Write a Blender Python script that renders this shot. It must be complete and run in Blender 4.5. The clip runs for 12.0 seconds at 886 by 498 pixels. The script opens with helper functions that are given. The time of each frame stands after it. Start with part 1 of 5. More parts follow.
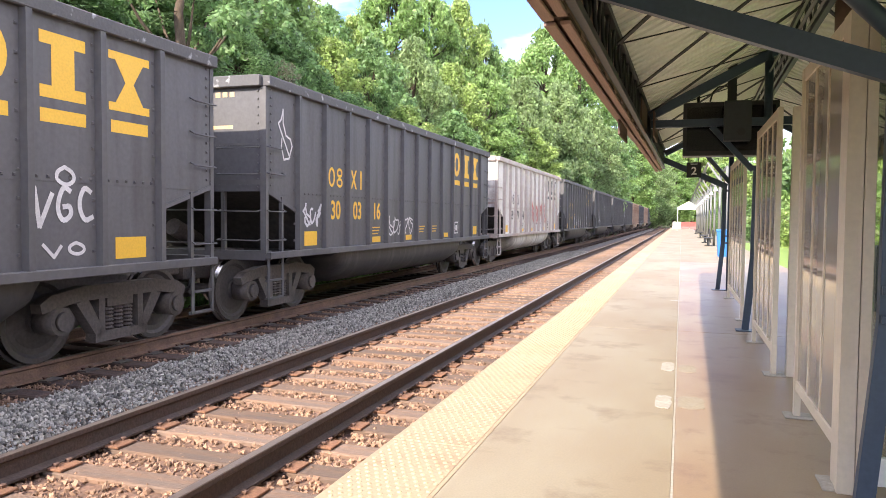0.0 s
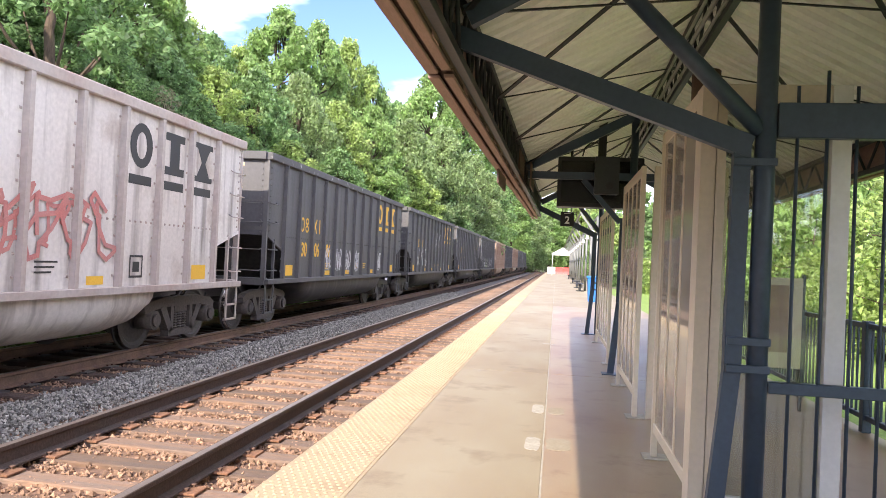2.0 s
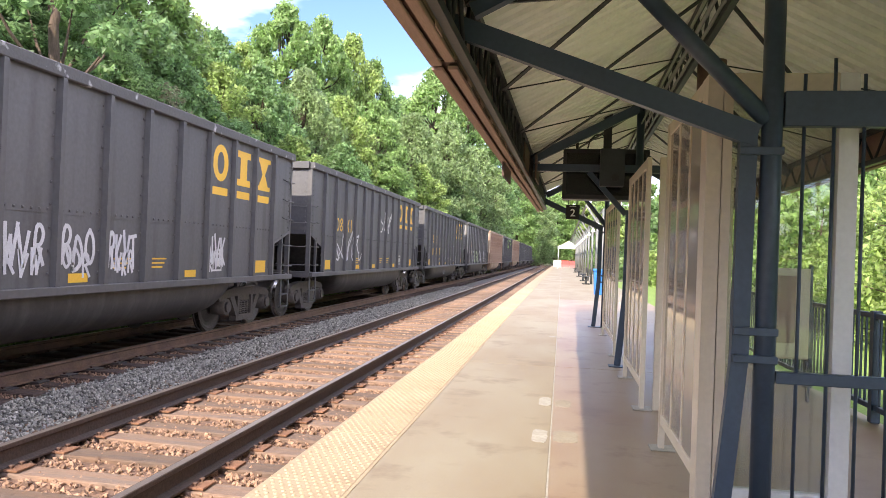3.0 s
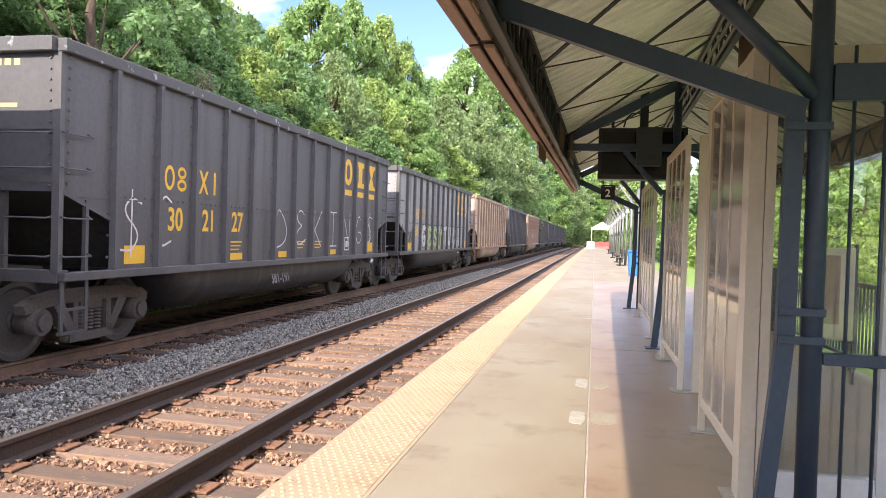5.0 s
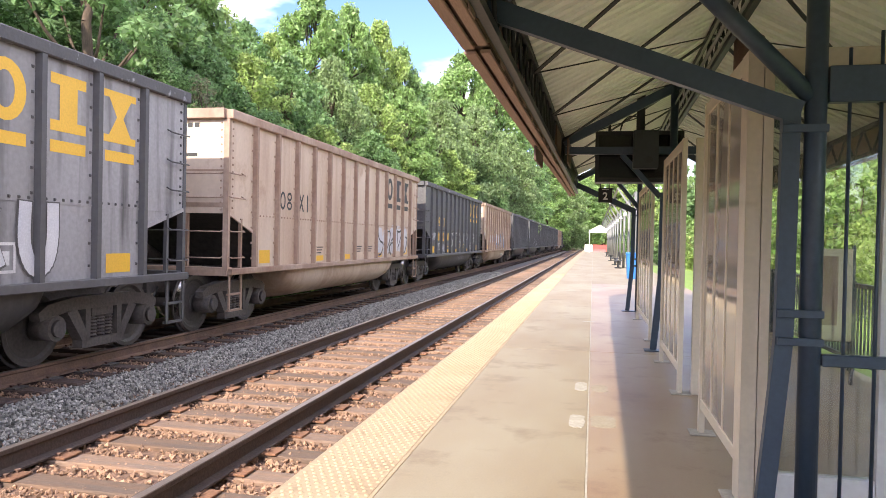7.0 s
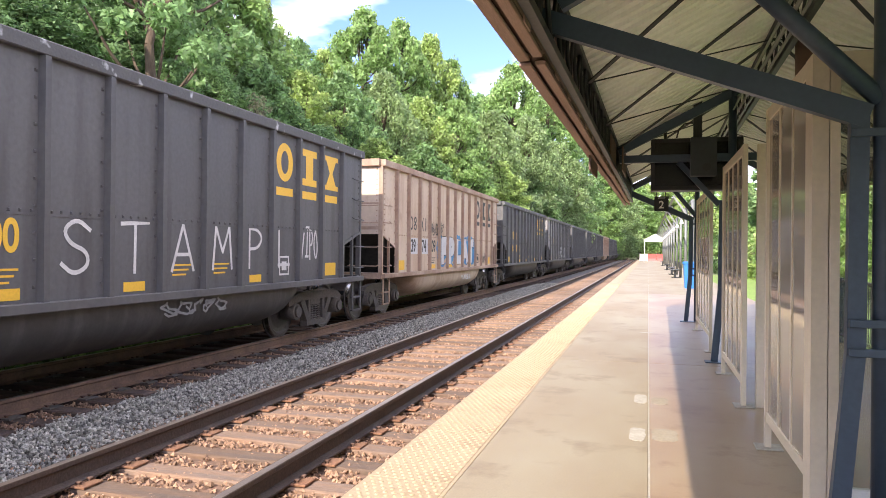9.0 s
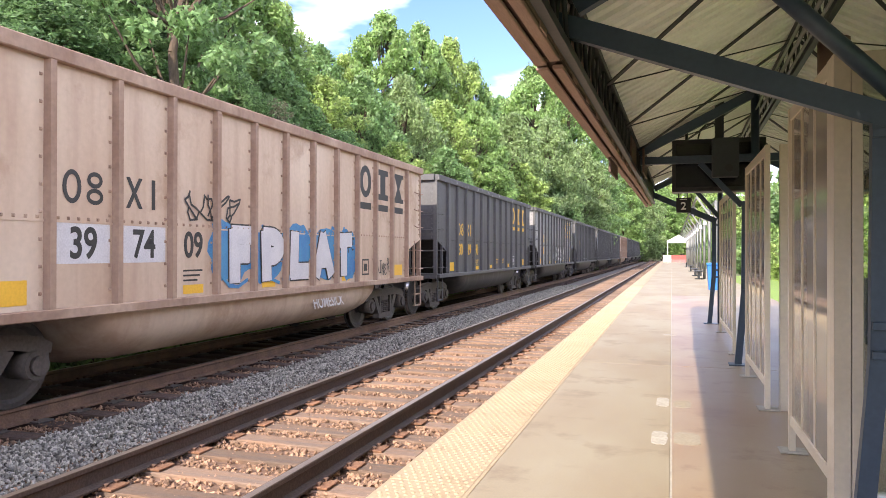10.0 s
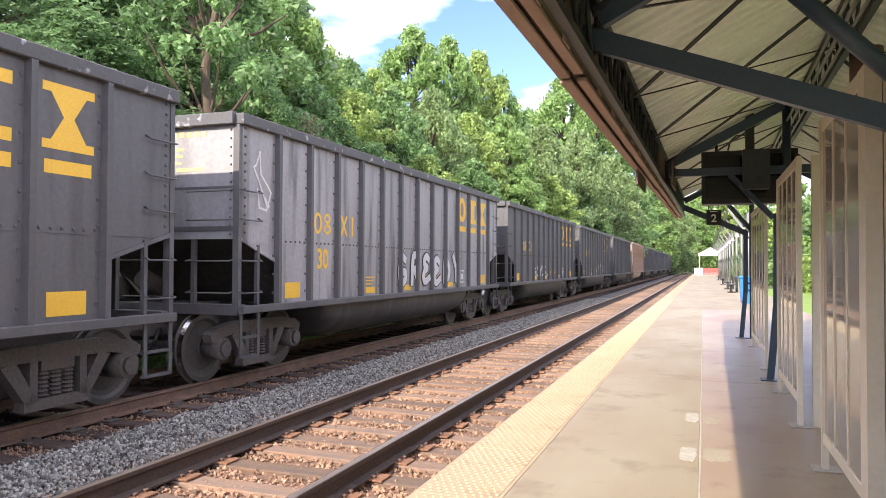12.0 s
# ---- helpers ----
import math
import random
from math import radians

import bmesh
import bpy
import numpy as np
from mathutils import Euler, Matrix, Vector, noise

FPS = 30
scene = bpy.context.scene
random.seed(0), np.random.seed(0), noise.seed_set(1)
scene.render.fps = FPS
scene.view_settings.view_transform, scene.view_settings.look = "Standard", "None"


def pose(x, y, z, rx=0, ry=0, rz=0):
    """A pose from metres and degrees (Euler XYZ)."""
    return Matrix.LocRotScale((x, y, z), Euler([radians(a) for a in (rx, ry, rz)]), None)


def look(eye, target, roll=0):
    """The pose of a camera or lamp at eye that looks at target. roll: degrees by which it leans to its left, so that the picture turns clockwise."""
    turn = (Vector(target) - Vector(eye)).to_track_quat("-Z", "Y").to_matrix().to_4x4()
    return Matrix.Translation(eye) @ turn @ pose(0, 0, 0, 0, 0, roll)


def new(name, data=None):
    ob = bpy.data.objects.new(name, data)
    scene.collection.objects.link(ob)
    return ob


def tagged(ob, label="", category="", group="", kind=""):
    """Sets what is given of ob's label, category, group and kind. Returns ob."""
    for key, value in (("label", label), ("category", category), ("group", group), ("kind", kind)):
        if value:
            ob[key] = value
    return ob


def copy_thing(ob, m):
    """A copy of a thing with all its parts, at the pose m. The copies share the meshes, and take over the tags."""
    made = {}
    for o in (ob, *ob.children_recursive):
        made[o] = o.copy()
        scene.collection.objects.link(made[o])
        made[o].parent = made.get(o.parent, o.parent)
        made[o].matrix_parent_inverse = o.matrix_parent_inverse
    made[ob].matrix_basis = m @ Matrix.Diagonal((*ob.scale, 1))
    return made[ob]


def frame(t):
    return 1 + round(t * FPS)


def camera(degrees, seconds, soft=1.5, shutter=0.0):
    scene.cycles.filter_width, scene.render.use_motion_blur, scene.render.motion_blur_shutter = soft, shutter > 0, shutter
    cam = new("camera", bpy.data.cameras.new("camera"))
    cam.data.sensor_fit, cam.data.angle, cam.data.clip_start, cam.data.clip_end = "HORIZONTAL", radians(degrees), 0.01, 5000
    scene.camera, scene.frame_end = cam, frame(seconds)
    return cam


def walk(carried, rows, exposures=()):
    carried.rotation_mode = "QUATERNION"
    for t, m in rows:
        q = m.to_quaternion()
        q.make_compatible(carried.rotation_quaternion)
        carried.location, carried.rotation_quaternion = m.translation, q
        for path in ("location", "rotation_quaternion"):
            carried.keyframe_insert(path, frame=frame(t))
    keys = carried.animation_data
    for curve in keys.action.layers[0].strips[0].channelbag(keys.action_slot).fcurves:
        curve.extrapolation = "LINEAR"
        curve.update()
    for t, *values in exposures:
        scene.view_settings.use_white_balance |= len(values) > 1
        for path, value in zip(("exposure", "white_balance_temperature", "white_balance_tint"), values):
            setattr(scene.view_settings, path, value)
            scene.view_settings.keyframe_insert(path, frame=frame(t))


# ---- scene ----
cam = camera(62.9, 12.0, soft=0.8)
PATH = [
    (0, (0.019, 1.254, 1.421), (-0.605, 3.152, 1.335), 0.5),
    (0.5, (0.033, 1.222, 1.431), (-0.426, 3.168, 1.374), 1.5),
    (1, (0.034, 1.203, 1.419), (-0.36, 3.163, 1.394), 2.9),
    (1.5, (0.056, 1.193, 1.425), (-0.287, 3.164, 1.436), 3.1),
    (2, (0.04, 1.211, 1.446), (-0.27, 3.187, 1.476), 2.6),
    (2.5, (0.047, 1.22, 1.438), (-0.261, 3.196, 1.468), 2.2),
    (3, (0.042, 1.218, 1.436), (-0.283, 3.191, 1.45), 2.1),
    (5, (0.008, 1.237, 1.429), (-0.402, 3.194, 1.391), 1.7),
    (5.5, (0.002, 1.226, 1.433), (-0.411, 3.182, 1.387), 1.4),
    (6, (0.004, 1.234, 1.434), (-0.403, 3.191, 1.389), 1.2),
    (6.5, (0.01, 1.235, 1.433), (-0.39, 3.195, 1.396), 1.1),
    (8.5, (-0.011, 1.215, 1.434), (-0.505, 3.153, 1.435), 0.9),
    (9, (-0.016, 1.213, 1.437), (-0.561, 3.137, 1.44), 0.5),
    (9.5, (-0.005, 1.199, 1.44), (-0.587, 3.113, 1.445), 0.3),
    (10, (0.005, 1.196, 1.447), (-0.597, 3.103, 1.457), 0.1),
    (10.5, (0.008, 1.202, 1.449), (-0.593, 3.109, 1.465), 0.1),
    (11, (0.019, 1.209, 1.447), (-0.576, 3.118, 1.47), 0.2),
    (11.5, (0.023, 1.202, 1.447), (-0.594, 3.104, 1.48), 0.3),
    (12, (0.032, 1.201, 1.449), (-0.645, 3.083, 1.493), 0.2),
]
walk(cam, [(t, look(eye, target, roll)) for t, eye, target, roll in PATH], exposures=[(0, 2.74, 6950, 13), (1.5, 2.62, 6950, 13), (3, 2.58, 6950, 13), (12, 2.58, 6950, 13)])

# ---- world, sun ----
SUN_WAY = Vector((0.40, 1.50, -1.0)).normalized()
world = bpy.data.worlds.new("sky")
scene.world = world
world.use_nodes = True
wn = world.node_tree.nodes
wl = world.node_tree.links
sky = wn.new("ShaderNodeTexSky")
sky.sky_type = "NISHITA"
sky.sun_disc = False
sky.sun_elevation = math.asin(-SUN_WAY.z)
sky.sun_rotation = math.atan2(-SUN_WAY.x, -SUN_WAY.y)
sky.dust_density, sky.air_density, sky.ozone_density = 0.1, 1.0, 3.0
# soft fair-weather clouds over the blue
w_tc = wn.new("ShaderNodeTexCoord")
w_map = wn.new("ShaderNodeMapping")
w_map.inputs["Location"].default_value = (0.9, 0.55, 0.4)
w_map.inputs["Scale"].default_value = (1.6, 1.6, 4.5)
w_noise = wn.new("ShaderNodeTexNoise")
w_noise.inputs["Scale"].default_value, w_noise.inputs["Detail"].default_value = 1.7, 6
w_ramp = wn.new("ShaderNodeValToRGB")
w_ramp.color_ramp.elements[0].position, w_ramp.color_ramp.elements[1].position = 0.42, 0.75
w_mix = wn.new("ShaderNodeMix")
w_mix.data_type = "RGBA"
w_mix.inputs[7].default_value = (7.5, 7.4, 7.15, 1)
wl.new(w_tc.outputs["Generated"], w_map.inputs[0])
wl.new(w_map.outputs[0], w_noise.inputs[0])
wl.new(w_noise.outputs[0], w_ramp.inputs[0])
wl.new(w_ramp.outputs[0], w_mix.inputs[0])
w_tint = wn.new("ShaderNodeMix")
w_tint.data_type, w_tint.blend_type = "RGBA", "MULTIPLY"
w_tint.inputs[0].default_value = 1.0
w_tint.inputs[7].default_value = (0.265, 0.285, 0.44, 1)
wl.new(sky.outputs[0], w_tint.inputs[6])
wl.new(w_tint.outputs[2], w_mix.inputs[6])
wl.new(w_mix.outputs[2], wn["Background"].inputs[0])
wn["Background"].inputs[1].default_value = 0.16
sun = new("sun", bpy.data.lights.new("sun", "SUN"))
sun.data.energy, sun.data.angle, sun.data.color = 1.52, radians(0.6), (1.0, 0.94, 0.84)
sun.matrix_world = look((0, 0, 40), Vector((0, 0, 40)) + SUN_WAY)


# ---- materials ----
def mat(name, color, rough=0.6, metal=0.0, vary=0.25, scale=3.0, fine=40.0, bump=0.15, second=None, amount=0.5,
        axis=(1, 1, 1), rand=0.0, spread=0.15, ior=1.5, grain=False, mid=0.5, streak=None, stain=None):
    """A node material: base colour with two scales of noise, a second colour in patches, and fine relief."""
    m = bpy.data.materials.new(name)
    m.use_nodes = True
    n, l = m.node_tree.nodes, m.node_tree.links
    b = n["Principled BSDF"]
    b.inputs["Roughness"].default_value, b.inputs["Metallic"].default_value = rough, metal
    b.inputs["IOR"].default_value = ior
    tc = n.new("ShaderNodeTexCoord")
    mp = n.new("ShaderNodeMapping")
    mp.inputs["Scale"].default_value = axis
    l.new(tc.outputs["Object"], mp.inputs[0])
    big, small = n.new("ShaderNodeTexNoise"), n.new("ShaderNodeTexNoise")
    for tex, s, d in ((big, scale, 8), (small, fine, 4)):
        tex.inputs["Scale"].default_value, tex.inputs["Detail"].default_value = s, d
        l.new(mp.outputs[0] if tex is big or grain else tc.outputs["Object"], tex.inputs[0])
    ramp = n.new("ShaderNodeValToRGB")
    ramp.color_ramp.elements[0].position, ramp.color_ramp.elements[1].position = mid - spread, mid + spread
    c2 = second or tuple(c * (1 - vary) for c in color)
    ramp.color_ramp.elements[0].color, ramp.color_ramp.elements[1].color = (*color, 1), (*c2, 1)
    l.new(big.outputs[0], ramp.inputs[0])
    mix = n.new("ShaderNodeMix")
    mix.data_type = "RGBA"
    mix.inputs[0].default_value = amount
    mix.inputs[6].default_value = (*color, 1)
    l.new(ramp.outputs[0], mix.inputs[7])
    hs = n.new("ShaderNodeHueSaturation")
    coat = mix.outputs[2]
    if streak:
        # run-down dirt: long upright streaks
        mp2 = n.new("ShaderNodeMapping")
        mp2.inputs["Scale"].default_value = (1.0, 3.2, 0.30)
        l.new(tc.outputs["Object"], mp2.inputs[0])
        run = n.new("ShaderNodeTexNoise")
        run.inputs["Scale"].default_value, run.inputs["Detail"].default_value = 1.3, 6
        l.new(mp2.outputs[0], run.inputs[0])
        r3 = n.new("ShaderNodeValToRGB")
        r3.color_ramp.elements[0].position, r3.color_ramp.elements[1].position = 0.50, 0.72
        r3.color_ramp.elements[1].color = (streak[1], streak[1], streak[1], 1)
        l.new(run.outputs[0], r3.inputs[0])
        mx2 = n.new("ShaderNodeMix")
        mx2.data_type = "RGBA"
        mx2.inputs[7].default_value = (*streak[0], 1)
        l.new(r3.outputs[0], mx2.inputs[0])
        l.new(coat, mx2.inputs[6])
        coat = mx2.outputs[2]
    if stain:
        # drips and dried puddles with crisp rims
        blot = n.new("ShaderNodeTexNoise")
        blot.inputs["Scale"].default_value, blot.inputs["Detail"].default_value = stain[2], 7
        blot.inputs["Roughness"].default_value = 0.68
        l.new(tc.outputs["Object"], blot.inputs[0])
        r4 = n.new("ShaderNodeValToRGB")
        r4.color_ramp.elements[0].position, r4.color_ramp.elements[1].position = 0.54, 0.66
        r4.color_ramp.elements[1].color = (stain[1], stain[1], stain[1], 1)
        l.new(blot.outputs[0], r4.inputs[0])
        mx4 = n.new("ShaderNodeMix")
        mx4.data_type = "RGBA"
        mx4.inputs[7].default_value = (*stain[0], 1)
        l.new(r4.outputs[0], mx4.inputs[0])
        l.new(coat, mx4.inputs[6])
        coat = mx4.outputs[2]
    l.new(coat, hs.inputs["Color"])
    mr = n.new("ShaderNodeMapRange")
    mr.inputs[1].default_value, mr.inputs[2].default_value = 0.25, 0.75
    mr.inputs[3].default_value, mr.inputs[4].default_value = 1 - vary, 1 + vary
    l.new(small.outputs[0], mr.inputs[0])
    if rand:
        oi = n.new("ShaderNodeObjectInfo")
        geo = n.new("ShaderNodeNewGeometry")
        add = n.new("ShaderNodeMath")
        add.operation = "ADD"
        fr = n.new("ShaderNodeMath")
        fr.operation = "FRACT"
        l.new(oi.outputs["Random"], add.inputs[0])
        l.new(geo.outputs["Random Per Island"], add.inputs[1])
        l.new(add.outputs[0], fr.inputs[0])
        r2 = n.new("ShaderNodeMapRange")
        r2.inputs[3].default_value, r2.inputs[4].default_value = 1 - rand, 1 + rand
        l.new(fr.outputs[0], r2.inputs[0])
        mul = n.new("ShaderNodeMath")
        mul.operation = "MULTIPLY"
        l.new(mr.outputs[0], mul.inputs[0])
        l.new(r2.outputs[0], mul.inputs[1])
        l.new(mul.outputs[0], hs.inputs["Value"])
    else:
        l.new(mr.outputs[0], hs.inputs["Value"])
    l.new(hs.outputs[0], b.inputs["Base Color"])
    if bump:
        bp = n.new("ShaderNodeBump")
        bp.inputs["Strength"].default_value, bp.inputs["Distance"].default_value = bump, 0.02
        l.new(small.outputs[0], bp.inputs["Height"])
        l.new(bp.outputs[0], b.inputs["Normal"])
    return m


def leaf_mat(name, color, second):
    m = mat(name, color, 0.5, 0, 0.2, 0.35, 8.0, 0.0, second, 0.8, rand=0.45)
    n, l = m.node_tree.nodes, m.node_tree.links
    b = n["Principled BSDF"]
    tr = n.new("ShaderNodeBsdfTranslucent")
    ms = n.new("ShaderNodeMixShader")
    ms.inputs[0].default_value = 0.5
    hs = [x for x in n if x.type == "HUE_SAT"][0]
    l.new(hs.outputs[0], tr.inputs[0])
    l.new(b.outputs[0], ms.inputs[1])
    l.new(tr.outputs[0], ms.inputs[2])
    l.new(ms.outputs[0], n["Material Output"].inputs[0])
    return m


def glass_mat(name, tint, rough=0.02, see=0.75, haze=0.05):
    m = bpy.data.materials.new(name)
    m.use_nodes = True
    n, l = m.node_tree.nodes, m.node_tree.links
    tr, gl, ms, fr = (n.new("ShaderNodeBsdfTransparent"), n.new("ShaderNodeBsdfGlossy"), n.new("ShaderNodeMixShader"),
                      n.new("ShaderNodeFresnel"))
    tr.inputs[0].default_value = (*tint, 1)
    gl.inputs["Roughness"].default_value = rough
    fr.inputs[0].default_value = 1.55
    mx = n.new("ShaderNodeMath")
    mx.operation = "ADD"
    mx.inputs[1].default_value = 1 - see
    l.new(fr.outputs[0], mx.inputs[0])
    l.new(mx.outputs[0], ms.inputs[0])
    # diffuse film: pane dust and pale reflected light put into one colour
    film, dust_sheen = n.new("ShaderNodeMixShader"), n.new("ShaderNodeBsdfDiffuse")
    film.inputs[0].default_value = haze
    dust_sheen.inputs[0].default_value = (0.78, 0.70, 0.59, 1)
    l.new(tr.outputs[0], film.inputs[1])
    l.new(dust_sheen.outputs[0], film.inputs[2])
    l.new(film.outputs[0], ms.inputs[1])
    l.new(gl.outputs[0], ms.inputs[2])
    l.new(ms.outputs[0], n["Material Output"].inputs[0])
    return m


M = {
    "concrete": mat("concrete", (0.300, 0.254, 0.174), 0.62, 0, 0.09, 0.75, 90, 0.04, (0.245, 0.182, 0.112), 0.9, axis=(1, 0.45, 1), spread=0.14, stain=((0.185, 0.135, 0.086), 0.7, 1.4)),
    # brown stains, plus the canopy shade's warm tone put into the slab colour
    "concrete_red_shade": mat("concrete_red_shade", (0.312, 0.234, 0.146), 0.45, 0, 0.08, 0.7, 90, 0.03, (0.252, 0.156, 0.088), 0.95, axis=(1, 0.5, 1), spread=0.12, stain=((0.185, 0.110, 0.070), 0.7, 1.7)),
    "concrete_side": mat("concrete_side", (0.32, 0.28, 0.24), 0.85, 0, 0.2, 1.2, 20, 0.3),
    "grout": mat("grout", (0.35, 0.32, 0.27), 0.8, 0, 0.18, 7, 40, 0.2, (0.44, 0.40, 0.34), 0.8),
    "tactile": mat("tactile", (0.355, 0.272, 0.172), 0.7, 0, 0.12, 1.1, 45, 0.05, (0.38, 0.29, 0.19), 0.6, stain=((0.25, 0.165, 0.095), 0.6, 1.9)),
    "dome": mat("dome", (0.42, 0.335, 0.215), 0.7, 0, 0.15, 1.1, 40, 0.05, (0.36, 0.28, 0.17), 0.7),
    "rail_top": mat("rail_top", (0.34, 0.29, 0.26), 0.42, 0.8, 0.15, 3, 60, 0.03, (0.26, 0.20, 0.17), 0.7, axis=(1, 0.1, 1)),
    "rail_rust": mat("rail_rust", (0.24, 0.145, 0.10), 0.8, 0.1, 0.25, 4, 50, 0.3, (0.14, 0.09, 0.07), 0.6),
    "rail_web": mat("rail_web", (0.075, 0.054, 0.045), 0.75, 0.15, 0.3, 4, 50, 0.3, (0.10, 0.062, 0.047), 0.6),
    "tie": mat("tie", (0.215, 0.130, 0.085), 0.9, 0, 0.28, 2.5, 30, 0.5, (0.145, 0.112, 0.094), 0.85, axis=(0.35, 4, 1), rand=0.28, grain=True),
    "tie_dark": mat("tie_dark", (0.12, 0.075, 0.056), 0.9, 0, 0.28, 2.5, 30, 0.5, (0.06, 0.045, 0.04), 0.8, axis=(0.35, 4, 1), rand=0.2, grain=True),
    "plate": mat("plate", (0.20, 0.105, 0.062), 0.9, 0.1, 0.3, 8, 60, 0.4, (0.24, 0.11, 0.06), 0.6, rand=0.2),
    "spike": mat("spike", (0.15, 0.085, 0.06), 0.8, 0.1, 0.3, 8, 60, 0.2),
    "stone_red": mat("stone_red", (0.32, 0.195, 0.125), 0.92, 0, 0.15, 6, 60, 0.3, (0.25, 0.155, 0.11), 0.7, rand=0.5),
    "stone_grey": mat("stone_grey", (0.345, 0.325, 0.285), 0.92, 0, 0.15, 6, 60, 0.3, (0.20, 0.188, 0.165), 0.7, rand=0.7),
    "bed_red": mat("bed_red", (0.21, 0.12, 0.08), 0.95, 0, 0.45, 9, 22, 1.0, (0.12, 0.075, 0.055), 0.7),
    "bed_grey": mat("bed_grey", (0.12, 0.105, 0.095), 0.95, 0, 0.5, 9, 22, 1.0, (0.15, 0.14, 0.135), 0.7),
    "earth": mat("earth", (0.10, 0.11, 0.05), 0.95, 0, 0.35, 0.5, 6, 0.5, (0.08, 0.07, 0.04), 0.7),
    "grass": mat("grass", (0.20, 0.30, 0.06), 0.9, 0, 0.3, 1.5, 20, 0.5, (0.14, 0.22, 0.05), 0.7),
    "grout_worn": mat("grout_worn", (0.315, 0.27, 0.205), 0.7, 0, 0.15, 5, 40, 0.1, (0.285, 0.235, 0.165), 0.8),
    "steel_blue": mat("steel_blue", (0.030, 0.050, 0.080), 0.42, 0.0, 0.15, 4, 30, 0.05, (0.040, 0.063, 0.096), 0.6),
    "steel_dark": mat("steel_dark", (0.022, 0.025, 0.030), 0.5, 0.0, 0.2, 4, 30, 0.05),
    "deck": mat("deck", (0.88, 0.88, 0.85), 0.55, 0, 0.05, 1.2, 25, 0.03, (0.80, 0.79, 0.74), 0.6),
    "roofing": mat("roofing", (0.30, 0.26, 0.23), 0.6, 0, 0.15, 1.2, 15, 0.1),
    "fascia": mat("fascia", (0.36, 0.235, 0.19), 0.7, 0, 0.15, 3, 40, 0.15, (0.28, 0.18, 0.15), 0.6, axis=(4, 0.5, 4), grain=True),
    "fascia_dark": mat("fascia_dark", (0.14, 0.085, 0.065), 0.75, 0, 0.2, 3, 40, 0.2, axis=(4, 0.5, 4), grain=True),
    "beige": mat("beige", (0.66, 0.58, 0.46), 0.45, 0, 0.06, 2, 30, 0.03, (0.58, 0.50, 0.39), 0.6),
    "white_frame": mat("white_frame", (0.72, 0.72, 0.70), 0.4, 0, 0.05, 2, 30, 0.03),
    "galvanised": mat("galvanised", (0.20, 0.205, 0.20), 0.5, 0.3, 0.12, 3, 30, 0.05),
    "conduit": mat("conduit", (0.20, 0.215, 0.17), 0.4, 0.5, 0.12, 3, 30, 0.05),
    "glass_tint": glass_mat("glass_tint", (0.85, 0.74, 0.60), 0.04, 0.97, 0.50),
    "glass_clear": glass_mat("glass_clear", (0.90, 0.93, 0.86), 0.015, 0.99, 0.09),
    "black": mat("black", (0.012, 0.012, 0.013), 0.45, 0, 0.2, 4, 40, 0.05),
    "screen": mat("screen", (0.006, 0.006, 0.007), 0.15, 0, 0.1, 4, 40, 0.0),
    "sign_white": mat("sign_white", (0.85, 0.85, 0.83), 0.5, 0, 0.03, 4, 40, 0.0),
    "lamp_white": mat("lamp_white", (0.8, 0.8, 0.78), 0.4, 0, 0.03, 4, 40, 0.0),
    "bin_blue": mat("bin_blue", (0.02, 0.16, 0.52), 0.4, 0, 0.08, 4, 40, 0.02),
    "tent": mat("tent", (0.82, 0.82, 0.80), 0.7, 0, 0.04, 2, 30, 0.05),
    "barrier": mat("barrier", (0.75, 0.08, 0.07), 0.5, 0, 0.08, 2, 30, 0.02),
    "car_dark": mat("car_dark", (0.088, 0.085, 0.090), 0.6, 0.0, 0.12, 0.9, 18, 0.06, (0.114, 0.109, 0.112), 0.8, axis=(1, 0.8, 0.25), streak=((0.050, 0.045, 0.043), 0.6)),
    "chord_dark": mat("chord_dark", (0.085, 0.082, 0.083), 0.7, 0.0, 0.12, 5.0, 30, 0.15, (0.55, 0.55, 0.56), 0.9, spread=0.05, mid=0.66),
    "rib_dark": mat("rib_dark", (0.078, 0.075, 0.078), 0.6, 0.0, 0.12, 1.5, 14, 0.06, (0.118, 0.110, 0.107), 0.9, axis=(1, 1, 0.3)),
    "car_grey": mat("car_grey", (0.35, 0.338, 0.345), 0.6, 0.0, 0.12, 0.8, 18, 0.06, (0.25, 0.24, 0.24), 0.8, axis=(1, 1.2, 0.2), streak=((0.05, 0.045, 0.043), 0.85)),
    "car_tan": mat("car_tan", (0.64, 0.525, 0.415), 0.65, 0.0, 0.06, 0.7, 14, 0.04, (0.49, 0.355, 0.26), 0.9, stain=((0.33, 0.20, 0.125), 0.6, 0.8), axis=(1, 1.0, 0.35), streak=((0.34, 0.21, 0.15), 0.45)),
    "rib_tan": mat("rib_tan", (0.27, 0.165, 0.115), 0.7, 0.0, 0.15, 1.5, 14, 0.08, (0.44, 0.32, 0.24), 0.9, axis=(1, 1, 0.35)),
    "rib_white": mat("rib_white", (0.47, 0.425, 0.39), 0.65, 0.0, 0.12, 1.5, 14, 0.06, (0.40, 0.30, 0.26), 0.9, axis=(1, 1, 0.3)),
    "car_white": mat("car_white", (0.70, 0.675, 0.645), 0.62, 0.0, 0.10, 0.8, 18, 0.06, (0.60, 0.545, 0.50), 0.9, axis=(1, 1.0, 0.3), stain=((0.34, 0.26, 0.21), 0.5, 0.9), streak=((0.13, 0.10, 0.085), 0.8)),
    "car_inner": mat("car_inner", (0.05, 0.047, 0.045), 0.85, 0.0, 0.3, 1.5, 12, 0.2, (0.03, 0.028, 0.027), 0.7),
